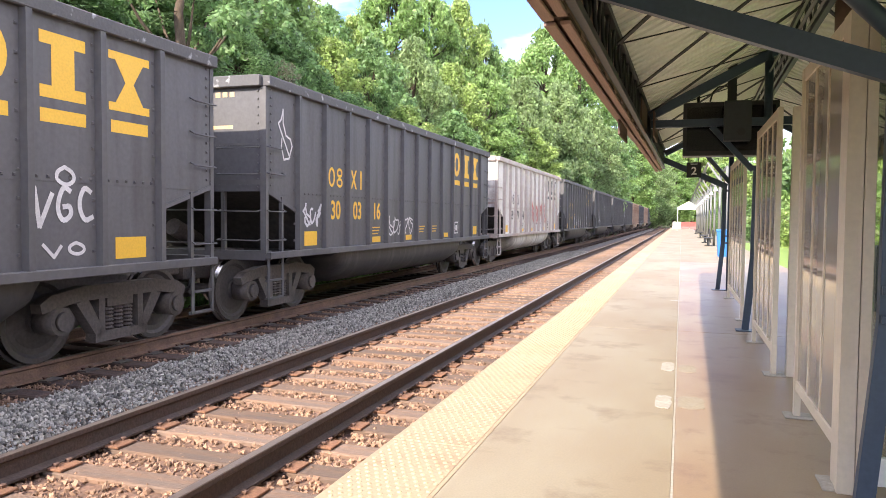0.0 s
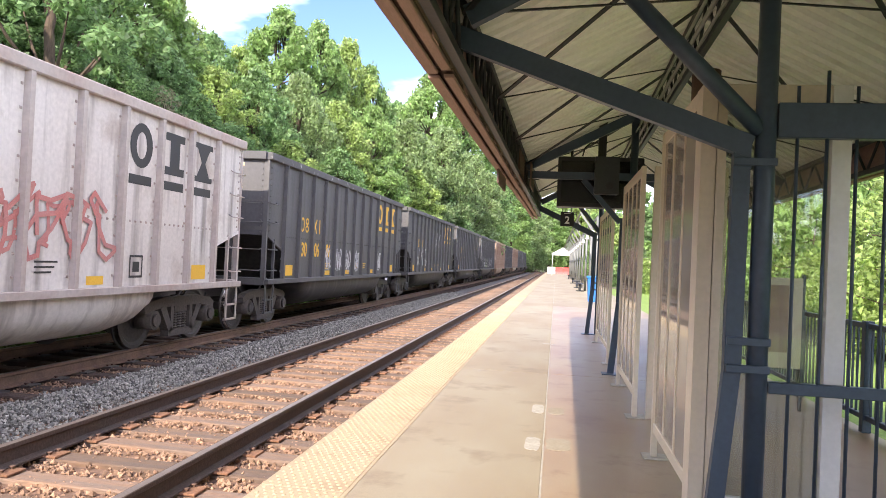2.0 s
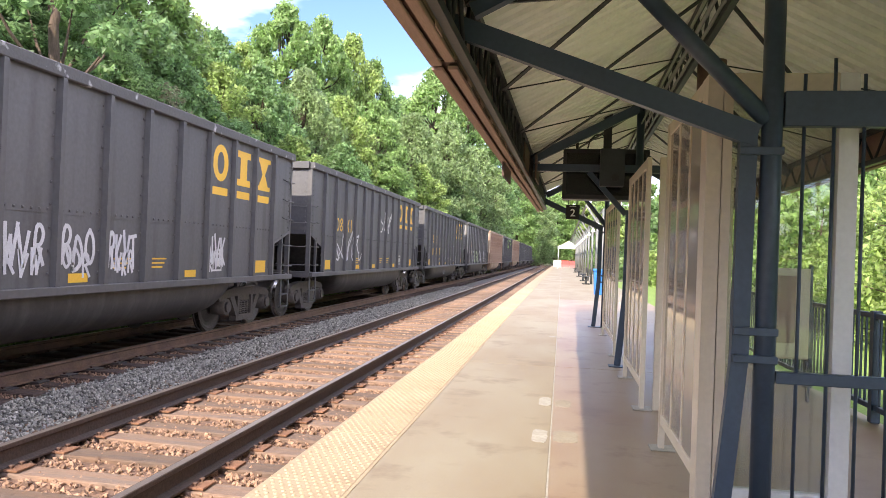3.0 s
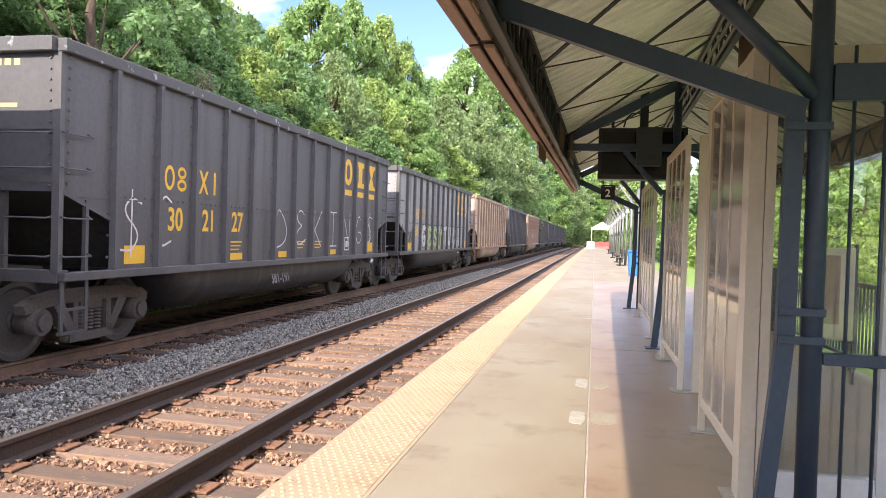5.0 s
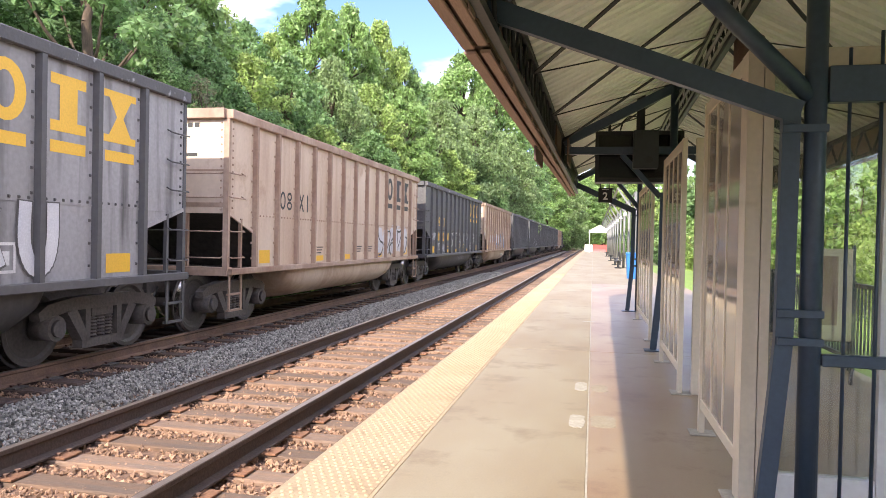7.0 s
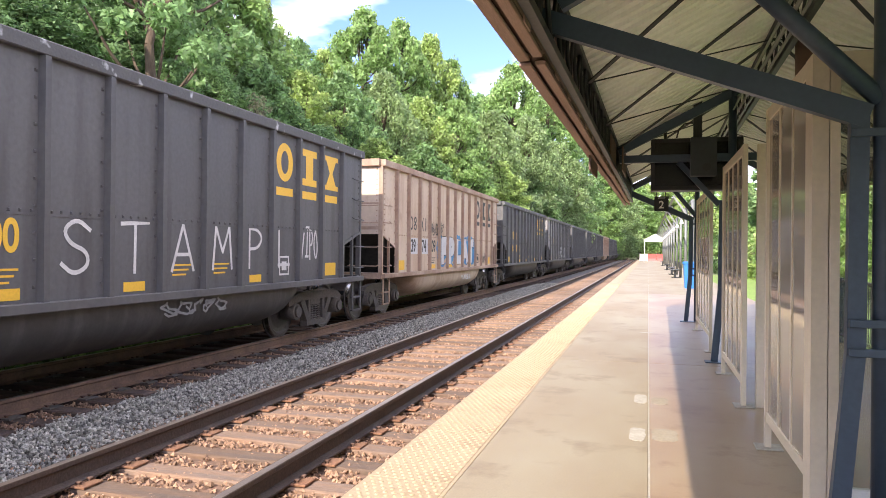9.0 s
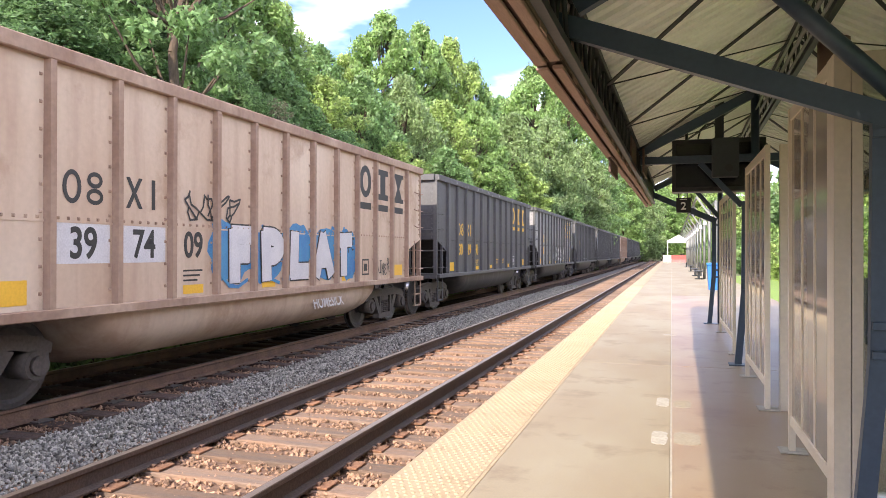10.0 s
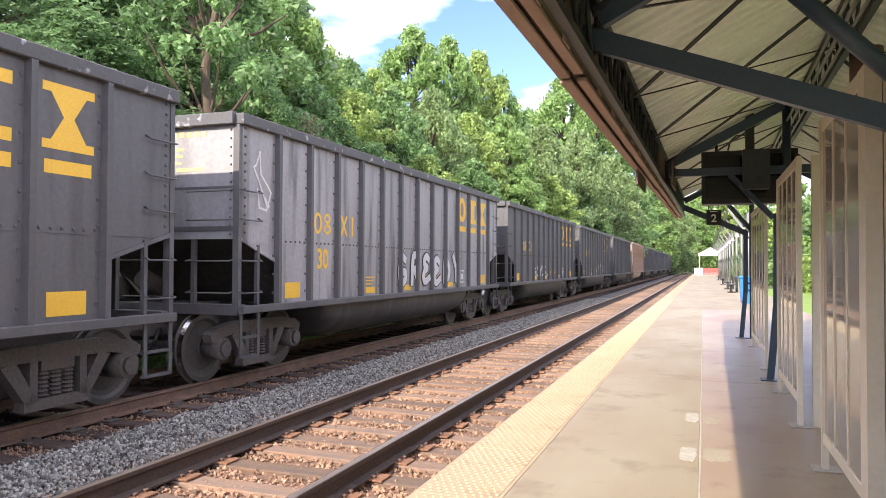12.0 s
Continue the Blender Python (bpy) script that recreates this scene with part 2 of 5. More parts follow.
    "under": mat("under", (0.12, 0.104, 0.096), 0.8, 0.1, 0.25, 3, 25, 0.2, (0.12, 0.095, 0.08), 0.6),
    "wheel": mat("wheel", (0.12, 0.105, 0.097), 0.6, 0.4, 0.2, 3, 25, 0.1),
    "tread": mat("tread", (0.62, 0.60, 0.58), 0.25, 1.0, 0.08, 3, 25, 0.02),
    # near-black slope sheets: soot, plus the hollow's shade put into the colour
    "soot_shade": mat("soot_shade", (0.035, 0.033, 0.032), 0.85, 0.0, 0.3, 1.5, 12, 0.2, (0.06, 0.055, 0.05), 0.7),
    "yellow": mat("yellow", (0.80, 0.47, 0.05), 0.55, 0, 0.08, 3, 40, 0.02, (0.74, 0.42, 0.045), 0.5),
    "faded": mat("faded", (0.62, 0.42, 0.14), 0.6, 0, 0.1, 6, 40, 0.02, (0.40, 0.33, 0.24), 0.9),
    # belly tubs: sooty coat with the underside shade put into its colour
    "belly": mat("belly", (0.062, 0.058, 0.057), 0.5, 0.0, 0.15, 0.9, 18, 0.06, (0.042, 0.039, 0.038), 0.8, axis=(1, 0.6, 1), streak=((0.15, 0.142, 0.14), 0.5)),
    "ink": mat("ink", (0.035, 0.034, 0.033), 0.6, 0, 0.1, 3, 40, 0.02),
    "chalk": mat("chalk", (0.66, 0.64, 0.63), 0.7, 0, 0.12, 5, 50, 0.05, (0.45, 0.43, 0.42), 0.5),
    "chalk_faint": mat("chalk_faint", (0.24, 0.235, 0.235), 0.7, 0, 0.15, 5, 50, 0.05, (0.15, 0.147, 0.147), 0.7),
    "spray_pink": mat("spray_pink", (0.52, 0.18, 0.16), 0.7, 0, 0.15, 5, 50, 0.05, (0.45, 0.25, 0.23), 0.6),
    "spray_blue": mat("spray_blue", (0.05, 0.19, 0.42), 0.6, 0, 0.15, 3, 50, 0.05, (0.08, 0.30, 0.48), 0.6),
    "spray_green": mat("spray_green", (0.30, 0.40, 0.16), 0.6, 0, 0.15, 3, 50, 0.05, (0.50, 0.55, 0.38), 0.8),
    "spray_white": mat("spray_white", (0.62, 0.61, 0.62), 0.65, 0, 0.12, 3, 50, 0.05, (0.48, 0.48, 0.52), 0.6),
    "bark": mat("bark", (0.12, 0.085, 0.06), 0.95, 0, 0.3, 3, 18, 0.8, (0.07, 0.05, 0.04), 0.7, axis=(2, 2, 0.4), grain=True),
    "leaf_a": leaf_mat("leaf_a", (0.3, 0.44, 0.16), (0.22, 0.34, 0.115)),
    "leaf_b": leaf_mat("leaf_b", (0.37, 0.48, 0.165), (0.28, 0.385, 0.12)),
    "leaf_c": leaf_mat("leaf_c", (0.235, 0.375, 0.155), (0.17, 0.28, 0.11)),
    "leaf_d": leaf_mat("leaf_d", (0.3, 0.4, 0.18), (0.22, 0.31, 0.13)),
    # darker leaf green: shade on the nearest trees put into the colour
    "leaf_shade": leaf_mat("leaf_shade", (0.16, 0.27, 0.11), (0.11, 0.19, 0.08)),
    "leaf_e": leaf_mat("leaf_e", (0.30, 0.30, 0.17), (0.24, 0.22, 0.14)),
}


# ---- building helpers ----
def box(bm, a, b, bevel=0.0):
    """An axis-aligned box between two corners."""
    lo = [min(p, q) for p, q in zip(a, b)]
    hi = [max(p, q) for p, q in zip(a, b)]
    if bevel:
        c = bevel
        ring = lambda z, i: [bm.verts.new((x, y, z)) for x, y in
                             ((lo[0] + i, lo[1] + c * 0 + i), (hi[0] - i, lo[1] + i), (hi[0] - i, hi[1] - i), (lo[0] + i, hi[1] - i))]
        rings = [ring(lo[2], c), ring(lo[2] + c, 0), ring(hi[2] - c, 0), ring(hi[2], c)]
        bm.faces.new(rings[0][::-1])
        bm.faces.new(rings[3])
        for r, s in zip(rings, rings[1:]):
            for i in range(4):
                bm.faces.new((r[i], r[(i + 1) % 4], s[(i + 1) % 4], s[i]))
        return
    v = [bm.verts.new((x, y, z)) for z in (lo[2], hi[2]) for x, y in
         ((lo[0], lo[1]), (hi[0], lo[1]), (hi[0], hi[1]), (lo[0], hi[1]))]
    for f in ((3, 2, 1, 0), (4, 5, 6, 7), (0, 1, 5, 4), (1, 2, 6, 5), (2, 3, 7, 6), (3, 0, 4, 7)):
        bm.faces.new([v[i] for i in f])


def frame_of(p, q):
    d = (Vector(q) - Vector(p)).normalized()
    side = d.cross(Vector((0, 0, 1)))
    if side.length < 1e-4:
        side = Vector((1, 0, 0))
    side.normalize()
    return d, side, side.cross(d).normalized()


def beam(bm, p, q, w, h):
    """A square-section member from p to q: w across, h up."""
    d, s, u = frame_of(p, q)
    v = [bm.verts.new(Vector(e) + s * (w / 2 * i) + u * (h / 2 * j)) for e in (p, q) for i, j in ((-1, -1), (1, -1), (1, 1), (-1, 1))]
    for f in ((0, 1, 2, 3), (7, 6, 5, 4), (0, 4, 5, 1), (1, 5, 6, 2), (2, 6, 7, 3), (3, 7, 4, 0)):
        bm.faces.new([v[i] for i in f])


def tube(bm, p, q, r, seg=10, r2=None, caps=True):
    d, s, u = frame_of(p, q)
    rings = []
    for e, rr in ((p, r), (q, r if r2 is None else r2)):
        rings.append([bm.verts.new(Vector(e) + (s * math.cos(2 * math.pi * i / seg) + u * math.sin(2 * math.pi * i / seg)) * rr) for i in range(seg)])
    for i in range(seg):
        f = bm.faces.new((rings[0][i], rings[0][(i + 1) % seg], rings[1][(i + 1) % seg], rings[1][i]))
        f.smooth = True
    if caps:
        bm.faces.new(rings[0][::-1])
        bm.faces.new(rings[1])


def pipe(bm, pts, r, seg=8):
    for p, q in zip(pts, pts[1:]):
        tube(bm, p, q, r, seg)


def prism(bm, outline, axis, a, b):
    """Extrudes a closed outline of two coordinates along axis 'x', 'y' or 'z' from a to b."""
    put = {"x": lambda c, p: (c, p[0], p[1]), "y": lambda c, p: (p[0], c, p[1]), "z": lambda c, p: (p[0], p[1], c)}[axis]
    r0 = [bm.verts.new(put(a, p)) for p in outline]
    r1 = [bm.verts.new(put(b, p)) for p in outline]
    bm.faces.new(r0)
    bm.faces.new(r1[::-1])
    k = len(outline)
    for i in range(k):
        bm.faces.new((r0[i], r1[i], r1[(i + 1) % k], r0[(i + 1) % k]))


def lathe(bm, profile, x, y, seg=12):
    """Turns a profile of (z, r) about an upright axis at x, y."""
    rings = [[bm.verts.new((x + r * math.cos(2 * math.pi * i / seg), y + r * math.sin(2 * math.pi * i / seg), z)) for i in range(seg)] for z, r in profile]
    for a, b in zip(rings, rings[1:]):
        for i in range(seg):
            bm.faces.new((a[i], a[(i + 1) % seg], b[(i + 1) % seg], b[i]))
    bm.faces.new(rings[0][::-1])
    bm.faces.new(rings[-1])


def mesh_of(bm, name, material):
    bmesh.ops.recalc_face_normals(bm, faces=bm.faces)
    me = bpy.data.meshes.new(name)
    bm.to_mesh(me)
    bm.free()
    for m in material if isinstance(material, (list, tuple)) else (material,):
        me.materials.append(m)
    return me


def part(name, bm, material, parent=None, label=""):
    ob = new(name, mesh_of(bm, name, material))
    ob.parent = parent
    return tagged(ob, label)


def shared(name, me, parent, m):
    ob = new(name, me)
    ob.parent = parent
    ob.matrix_basis = m
    return ob


def thing(name, label, category, group="", kind="", m=None):
    ob = new(name)
    if m is not None:
        ob.matrix_basis = m
    return tagged(ob, label, category, group, kind)


def lone(name, bm, material, label, category="", group="", kind=""):
    return tagged(part(name, bm, material), label, category, group, kind)


def words(name, text, size, material, parent, m, label="", width=1.0, lift=0.004):
    """Lettering in the built-in font, turned into a thin mesh."""
    cu = bpy.data.curves.new(name, "FONT")
    cu.body, cu.size, cu.extrude, cu.align_x = text, size, lift / 2, "CENTER"
    cu.offset = size * 0.02
    tmp = bpy.data.objects.new(name, cu)
    scene.collection.objects.link(tmp)
    bpy.context.view_layer.update()
    me = bpy.data.meshes.new_from_object(tmp)
    bpy.data.objects.remove(tmp)
    for v in me.vertices:
        v.co.x *= width
    me.materials.clear()
    me.materials.append(material)
    ob = new(name, me)
    ob.parent = parent
    ob.matrix_basis = m
    return tagged(ob, label)


# ---- the line of the tracks: straight, then a wide curve to the left ----
BEND, RADIUS = 145.0, 300.0
T1, T2, RAIL = -3.39, -7.17, -0.15


def along(s, offset, z=0.0):
    """The pose on a track offset sideways, at s metres along the line."""
    if s <= BEND:
        return pose(offset, s, z)
    a = (s - BEND) / RADIUS
    r = RADIUS + offset
    return pose(-RADIUS + r * math.cos(a), BEND + r * math.sin(a), z, 0, 0, math.degrees(a))


def strip_mesh(bm, profile, s0, s1, offset, z):
    """Sweeps a closed outline (x, z) along the line."""
    stops = [s0] + [s for s in np.arange(BEND, s1, 6.0) if s > s0] + [s1] if s1 > BEND else [s0, s1]
    rings = []
    for s in stops:
        m = along(s, offset, z)
        rings.append([bm.verts.new(m @ Vector((x, 0, h))) for x, h in profile])
    k = len(profile)
    bm.faces.new(rings[0])
    bm.faces.new(rings[-1][::-1])
    for r0, r1 in zip(rings, rings[1:]):
        for i in range(k):
            bm.faces.new((r0[i], r1[i], r1[(i + 1) % k], r0[(i + 1) % k]))


# ---- ground, track beds ----
def hill(x, y):
    rise = max(0.0, -12.5 - x)
    h = -0.75 + min(rise * 0.30, 7.0) + max(0, y - 190) * 0.012
    if x > 4.5:
        h = -0.75 - min((x - 4.5) * 0.12, 2.0)
    return h + 0.25 * noise.noise((x * 0.15, y * 0.15, 0)) * min(1, abs(x + 5) / 10)


def build_ground():
    bm = bmesh.new()
    xs = sorted({*np.arange(-60, 41, 2.5).tolist(), -3000, -600, -200, -100, 80, 200, 600, 3000})
    ys = sorted({*np.arange(-40, 331, 5).tolist(), -3000, -600, -200, -90, 420, 700, 1500, 4000})
    grid = [[bm.verts.new((x, y, hill(x, y) if -62 < x < 45 and -45 < y < 340 else hill(max(-62, min(45, x)), max(-45, min(340, y))))) for x in xs] for y in ys]
    for r0, r1 in zip(grid, grid[1:]):
        for i in range(len(xs) - 1):
            bm.faces.new((r0[i], r0[i + 1], r1[i + 1], r1[i]))
    lone("ground", bm, M["earth"], "leaf-strewn earth and weeds beside the railway", "ground", kind="structure")
    bm = bmesh.new()
    strip_mesh(bm, ((-1.62, -0.5), (-1.55, 0), (1.62, 0), (1.62, -0.5)), -30, 300, T1, -0.375)
    lone("track_bed_near", bm, M["bed_red"], "rust-stained ballast bed of the empty track", "ballast", kind="structure")
    bm = bmesh.new()
    strip_mesh(bm, ((-2.6, -0.5), (-1.95, -0.02), (2.22, -0.015), (2.22, -0.5)), -30, 300, T2, -0.41)
    lone("track_bed_far", bm, M["bed_grey"], "grey crushed-stone ballast bed under the freight train", "ballast", kind="structure")


RAIL_OUT = ((-0.036, 0), (0.036, 0), (0.036, -0.03), (0.009, -0.05), (0.009, -0.14), (0.07, -0.16), (0.07, -0.175),
            (-0.07, -0.175), (-0.07, -0.16), (-0.009, -0.14), (-0.009, -0.05), (-0.036, -0.03))
TIE_STEP = 0.532


def stone_mesh(name, spots, material, seed):
    """Crushed stones, each a small crooked solid, joined into one mesh."""
    rnd = random.Random(seed)
    tmpl = []
    for _ in range(8):
        b = bmesh.new()
        ends = [b.verts.new(p) for p in ((1, 0, 0), (0, 1, 0), (-1, 0, 0), (0, -1, 0), (0, 0, 1), (0, 0, -1))]
        for i in range(4):
            b.faces.new((ends[i], ends[(i + 1) % 4], ends[4]))
            b.faces.new((ends[(i + 1) % 4], ends[i], ends[5]))
        b.verts.index_update()
        k = [rnd.uniform(0.75, 1.25) for _ in range(3)]
        vs = [Vector((v.co.x * k[0], v.co.y * k[1], v.co.z * k[2] * 0.85)) * rnd.uniform(0.85, 1.25) for v in b.verts]
        tmpl.append((vs, [[v.index for v in f.verts] for f in b.faces]))
        b.free()
    verts, faces = [], []
    for x, y, z, r in spots:
        vs, fs = tmpl[rnd.randrange(8)]
        rot = Euler((rnd.uniform(0, 6), rnd.uniform(0, 6), rnd.uniform(0, 6))).to_matrix() * r
        o = len(verts)
        verts += [(rot @ v + Vector((x, y, z)))[:] for v in vs]
        faces += [[i + o for i in f] for f in fs]
    me = bpy.data.meshes.new(name)
    me.from_pydata(verts, [], faces)
    me.materials.append(material)
    return new(name, me)


def build_track(offset, bed, dark, name):
    track = thing(name, "standard-gauge railway track with " + ("dark oily" if dark else "rust-brown") + " timber sleepers", "railway track", kind="structure")
    for sx in (-0.752, 0.752):
        bm = bmesh.new()
        strip_mesh(bm, RAIL_OUT, -20, 290, offset + sx, RAIL)
        rail = part("rail", bm, M["rail_rust" if dark else "rail_web"], track)
        bm = bmesh.new()
        strip_mesh(bm, ((-0.027, 0.0025), (0.027, 0.0025), (0.027, -0.004), (-0.027, -0.004)), -20, 290, offset + sx, RAIL)
        part("running_surface", bm, M["rail_top"], rail, "polished steel head of the rail")
    rnd = random.Random(5 if dark else 4)
    bm = bmesh.new()
    hw = 1.3
    box(bm, (-hw, -0.115, -0.2), (hw, 0.115, 0), 0.012)
    tie_me = mesh_of(bm, "sleeper", M["tie_dark"] if dark else M["tie"])
    bm = bmesh.new()
    box(bm, (-0.19, -0.10, 0), (0.19, 0.10, 0.018), 0.004)
    plate_me = mesh_of(bm, "tie_plate", M["under"] if dark else M["plate"])
    bm = bmesh.new()
    for sx, sy in ((-0.1, 0.05), (0.1, -0.05), (0.1, 0.06)):
        box(bm, (sx - 0.012, sy - 0.012, 0.01), (sx + 0.012, sy + 0.012, 0.034), 0.003)
        box(bm, (sx - 0.02, sy - 0.017, 0.03), (sx + 0.02, sy + 0.017, 0.043), 0.004)
    spike_me = mesh_of(bm, "rail_spike", M["spike"])
    far = bmesh.new()
    n = 0
    y = 2.44 - 16 * TIE_STEP
    while y < 230:
        top = RAIL - 0.185 + rnd.uniform(-0.012, 0.006)
        m = along(y + rnd.uniform(-0.03, 0.03), offset + rnd.uniform(-0.04, 0.04), top) @ pose(0, 0, 0, 0, 0, rnd.uniform(-1.2, 1.2))
        if n < 111:
            tie = shared("sleeper", tie_me, track, m)
            for sx in (-0.752, 0.752):
                if n < 61:
                    shared("tie_plate", plate_me, tie, m.inverted() @ along(y, offset + sx, RAIL - 0.184))
                    if not dark or n < 36:
                        shared("rail_spikes", spike_me, tie, m.inverted() @ along(y, offset + sx, RAIL - 0.184) @ pose(0, 0, 0, 0, 0, rnd.choice((0, 180))))
        else:
            v = [far.verts.new(m @ Vector(c)) for c in ((-1.3, -.115, 0), (1.3, -.115, 0), (1.3, .115, 0), (-1.3, .115, 0), (-1.3, -.115, -.15), (1.3, -.115, -.15))]
            far.faces.new(v[:4])
            far.faces.new((v[0], v[4], v[5], v[1]))
        n += 1
        y += TIE_STEP + rnd.uniform(-0.02, 0.02)
    tagged(part("far_sleepers", far, M["tie_dark"] if dark else M["tie"], track), kind="stuff")
    return track


# ---- ballast stones ----
def build_ballast():
    rnd = random.Random(9)
    red, grey = [], []
    for _ in range(36000):
        y = 2.5 + 27 * rnd.random() ** 1.6 if rnd.random() < 0.9 else rnd.uniform(-4, 2.5)
        x = rnd.uniform(T1 - 1.6, T1 + 1.64)
        red.append((x, y, -0.366 + rnd.uniform(-0.014, 0.014) + (0.02 if x > -2.1 else 0), rnd.uniform(0.012, 0.028)))
    for _ in range(52000):
        y = 3.0 + 38 * rnd.random() ** 1.7
        x = rnd.uniform(-6.0, -4.3)
        hump = 0.05 * math.sin(max(0, x + 5.9) / 1.6 * math.pi)
        grey.append((x, y, -0.395 + hump + rnd.uniform(0, 0.03), rnd.uniform(0.010, 0.024)))
    for _ in range(8000):
        red.append((rnd.uniform(-6.36, -5.92), 3.5 + 26 * rnd.random() ** 1.5, -0.372 + rnd.uniform(-0.01, 0.022), rnd.uniform(0.010, 0.024)))
    for _ in range(6000):
        grey.append((rnd.uniform(-8.6, -5.8), 4 + 20 * rnd.random(), -0.41, rnd.uniform(0.014, 0.03)))
    tagged(stone_mesh("ballast_stones_red", red, M["stone_red"], 1), "rust-brown crushed ballast stones between the sleepers", "ballast", kind="stuff")
    tagged(stone_mesh("ballast_stones_grey", grey, M["stone_grey"], 2), "grey crushed ballast stones between the two tracks", "ballast", kind="stuff")


# ---- platform ----
EDGE, STRIP, SEAM = -1.715, -1.157, 0.0
P0, P1, BACK = -14.0, 138.0, 3.05


def build_platform():
    bm = bmesh.new()
    box(bm, (EDGE + 0.05, P0, -0.9), (BACK, P1, -0.03))
    plat = lone("platform", bm, M["concrete_side"], "low concrete station platform with stained slabs", "platform", kind="structure")
    joints = [P0, -8.7, -3.0, 3.0, 10.95, 18.9, 27, 35, 43, 51, 60, 70, 80, 90, 100, 112, 125, P1]
    for a, b in zip(joints, joints[1:]):
        for x0, x1, key in ((STRIP + 0.004, SEAM - 0.006, "concrete"), (SEAM + 0.006, BACK, "concrete_red_shade" if b < 30 else "concrete")):
            bm = bmesh.new()
            box(bm, (x0, a + 0.006, -0.03), (x1, b - 0.006, 0), 0.004)
            part("slab", bm, M[key], plat)
    bm = bmesh.new()
    box(bm, (SEAM - 0.006, P0, -0.03), (SEAM + 0.006, P1, -0.002))
    part("joint_filler", bm, M["grout"], plat, "pale sealed joint between slabs")
    # tactile edge: tiles with domes
    tile = 1.22
    bm = bmesh.new()
    box(bm, (EDGE, 0.004, -0.03), (STRIP - 0.02, tile - 0.004, 0.0), 0.003)
    me = mesh_of(bm, "tactile_tile", M["tactile"])
    n = int((P1 - P0) / tile)
    for i in range(n):
        shared("tactile_tile", me, plat, pose(0, P0 + i * tile, 0.004))
    bm = bmesh.new()
    box(bm, (STRIP - 0.02, P0, -0.03), (STRIP + 0.004, P1, 0.001))
    part("strip_border", bm, M["tactile"], plat)
    verts, faces = [], []
    step = 0.056
    rows = int((34 - 2.5) / step)
    for j in range(rows):
        y = 2.5 + j * step
        for i in range(9):
            x = EDGE + 0.045 + i * step + (0.0 if j % 2 else step / 2)
            o = len(verts)
            for r, h in ((0.016, 0.0), (0.009, 0.007)):
                verts += [(x + r * math.cos(k * math.pi / 3), y + r * math.sin(k * math.pi / 3), 0.004 + h) for k in range(6)]
            faces += [(o + k, o + (k + 1) % 6, o + 6 + (k + 1) % 6, o + 6 + k) for k in range(6)] + [tuple(o + 6 + k for k in range(6))]
    me = bpy.data.meshes.new("domes")
    me.from_pydata(verts, [], faces)
    me.materials.append(M["dome"])
    ob = tagged(new("domes", me), kind="stuff")
    ob.parent = plat
    # edge nosing below the tactile tiles
    bm = bmesh.new()
    box(bm, (EDGE + 0.012, P0, -0.42), (EDGE + 0.06, P1, -0.027))
    part("nosing", bm, M["concrete_side"], plat)
    # patches of grout by the joint
    rnd = random.Random(3)
    for x, y, w, d, key in ((-0.075, 8.55, 0.12, 0.42, "grout"), (-0.085, 7.12, 0.12, 0.42, "grout"), (-0.03, 14.6, 0.22, 0.12, "grout"),
                            (0.10, 8.50, 0.16, 0.34, "grout_worn"), (0.12, 7.16, 0.20, 0.40, "grout_worn")):
        bm = bmesh.new()
        k = 18
        vs = []
        for i in range(k):
            a = 2 * math.pi * i / k
            c, s = math.cos(a), math.sin(a)
            q = (abs(c) ** 5 + abs(s) ** 5) ** -0.2
            vs.append((x + w / 2 * c * q * rnd.uniform(0.88, 1.08), y + d / 2 * s * q * rnd.uniform(0.92, 1.05)))
        prism(bm, vs, "z", -0.01, 0.004 if key == "grout" else 0.002)
        lone("mortar_patch", bm, M[key], "pale mortar patch on the platform slab" if key == "grout" else "worn thin mortar smear beside the slab joint", "patch", "mortar patches")


# ---- canopy ----
EAVE_X, EAVE_Z, DECK_Z, RIDGE_X, RIDGE_Z, REAR_X = -0.60, 2.48, 2.88, 1.15, 3.72, 2.95
C0, C1, SKEW = -7.5, 17.5, 0.0135
COLS = (-1.2, 5.15, 11.3, 17.0)


def build_roof():
    roof = thing("station_canopy", "gabled platform canopy with ribbed cream deck and blue-grey steel", "canopy", kind="structure",
                 m=pose(0, 5, 0) @ pose(0, 0, 0, 0, 0, -math.degrees(SKEW)) @ pose(0, -5, 0))
    pitch = 0.19
    for x0, z0, x1, z1 in ((EAVE_X, DECK_Z, RIDGE_X, RIDGE_Z), (RIDGE_X, RIDGE_Z, REAR_X, DECK_Z - 0.12)):
        bm = bmesh.new()
        prof = []
        y = C0
        while y < C1:
            for dy, dz in ((0, 0), (0.10, 0), (0.118, 0.065), (0.172, 0.065)):
                if y + dy <= C1:
                    prof.append((y + dy, dz))
            y += pitch
        lo = [[bm.verts.new((x, py, z + pz)) for py, pz in prof] for x, z in ((x0, z0), (x1, z1))]
        hi = [[bm.verts.new((x, py, z + 0.07)) for py, pz in prof] for x, z in ((x0, z0), (x1, z1))]
        for i in range(len(prof) - 1):
            bm.faces.new((lo[0][i], lo[0][i + 1], lo[1][i + 1], lo[1][i]))
            bm.faces.new((hi[0][i], hi[1][i], hi[1][i + 1], hi[0][i + 1]))
        part("roof_deck", bm, M["deck"], roof, "cream-painted ribbed steel deck")
        bm = bmesh.new()
        prism(bm, ((x0 - 0.10 * (x0 < 0), z0 + 0.075), (x1 + 0.10 * (x1 > 2), z1 + 0.075), (x1 + 0.10 * (x1 > 2), z1 + 0.10), (x0 - 0.10 * (x0 < 0), z0 + 0.10)), "y", C0, C1)
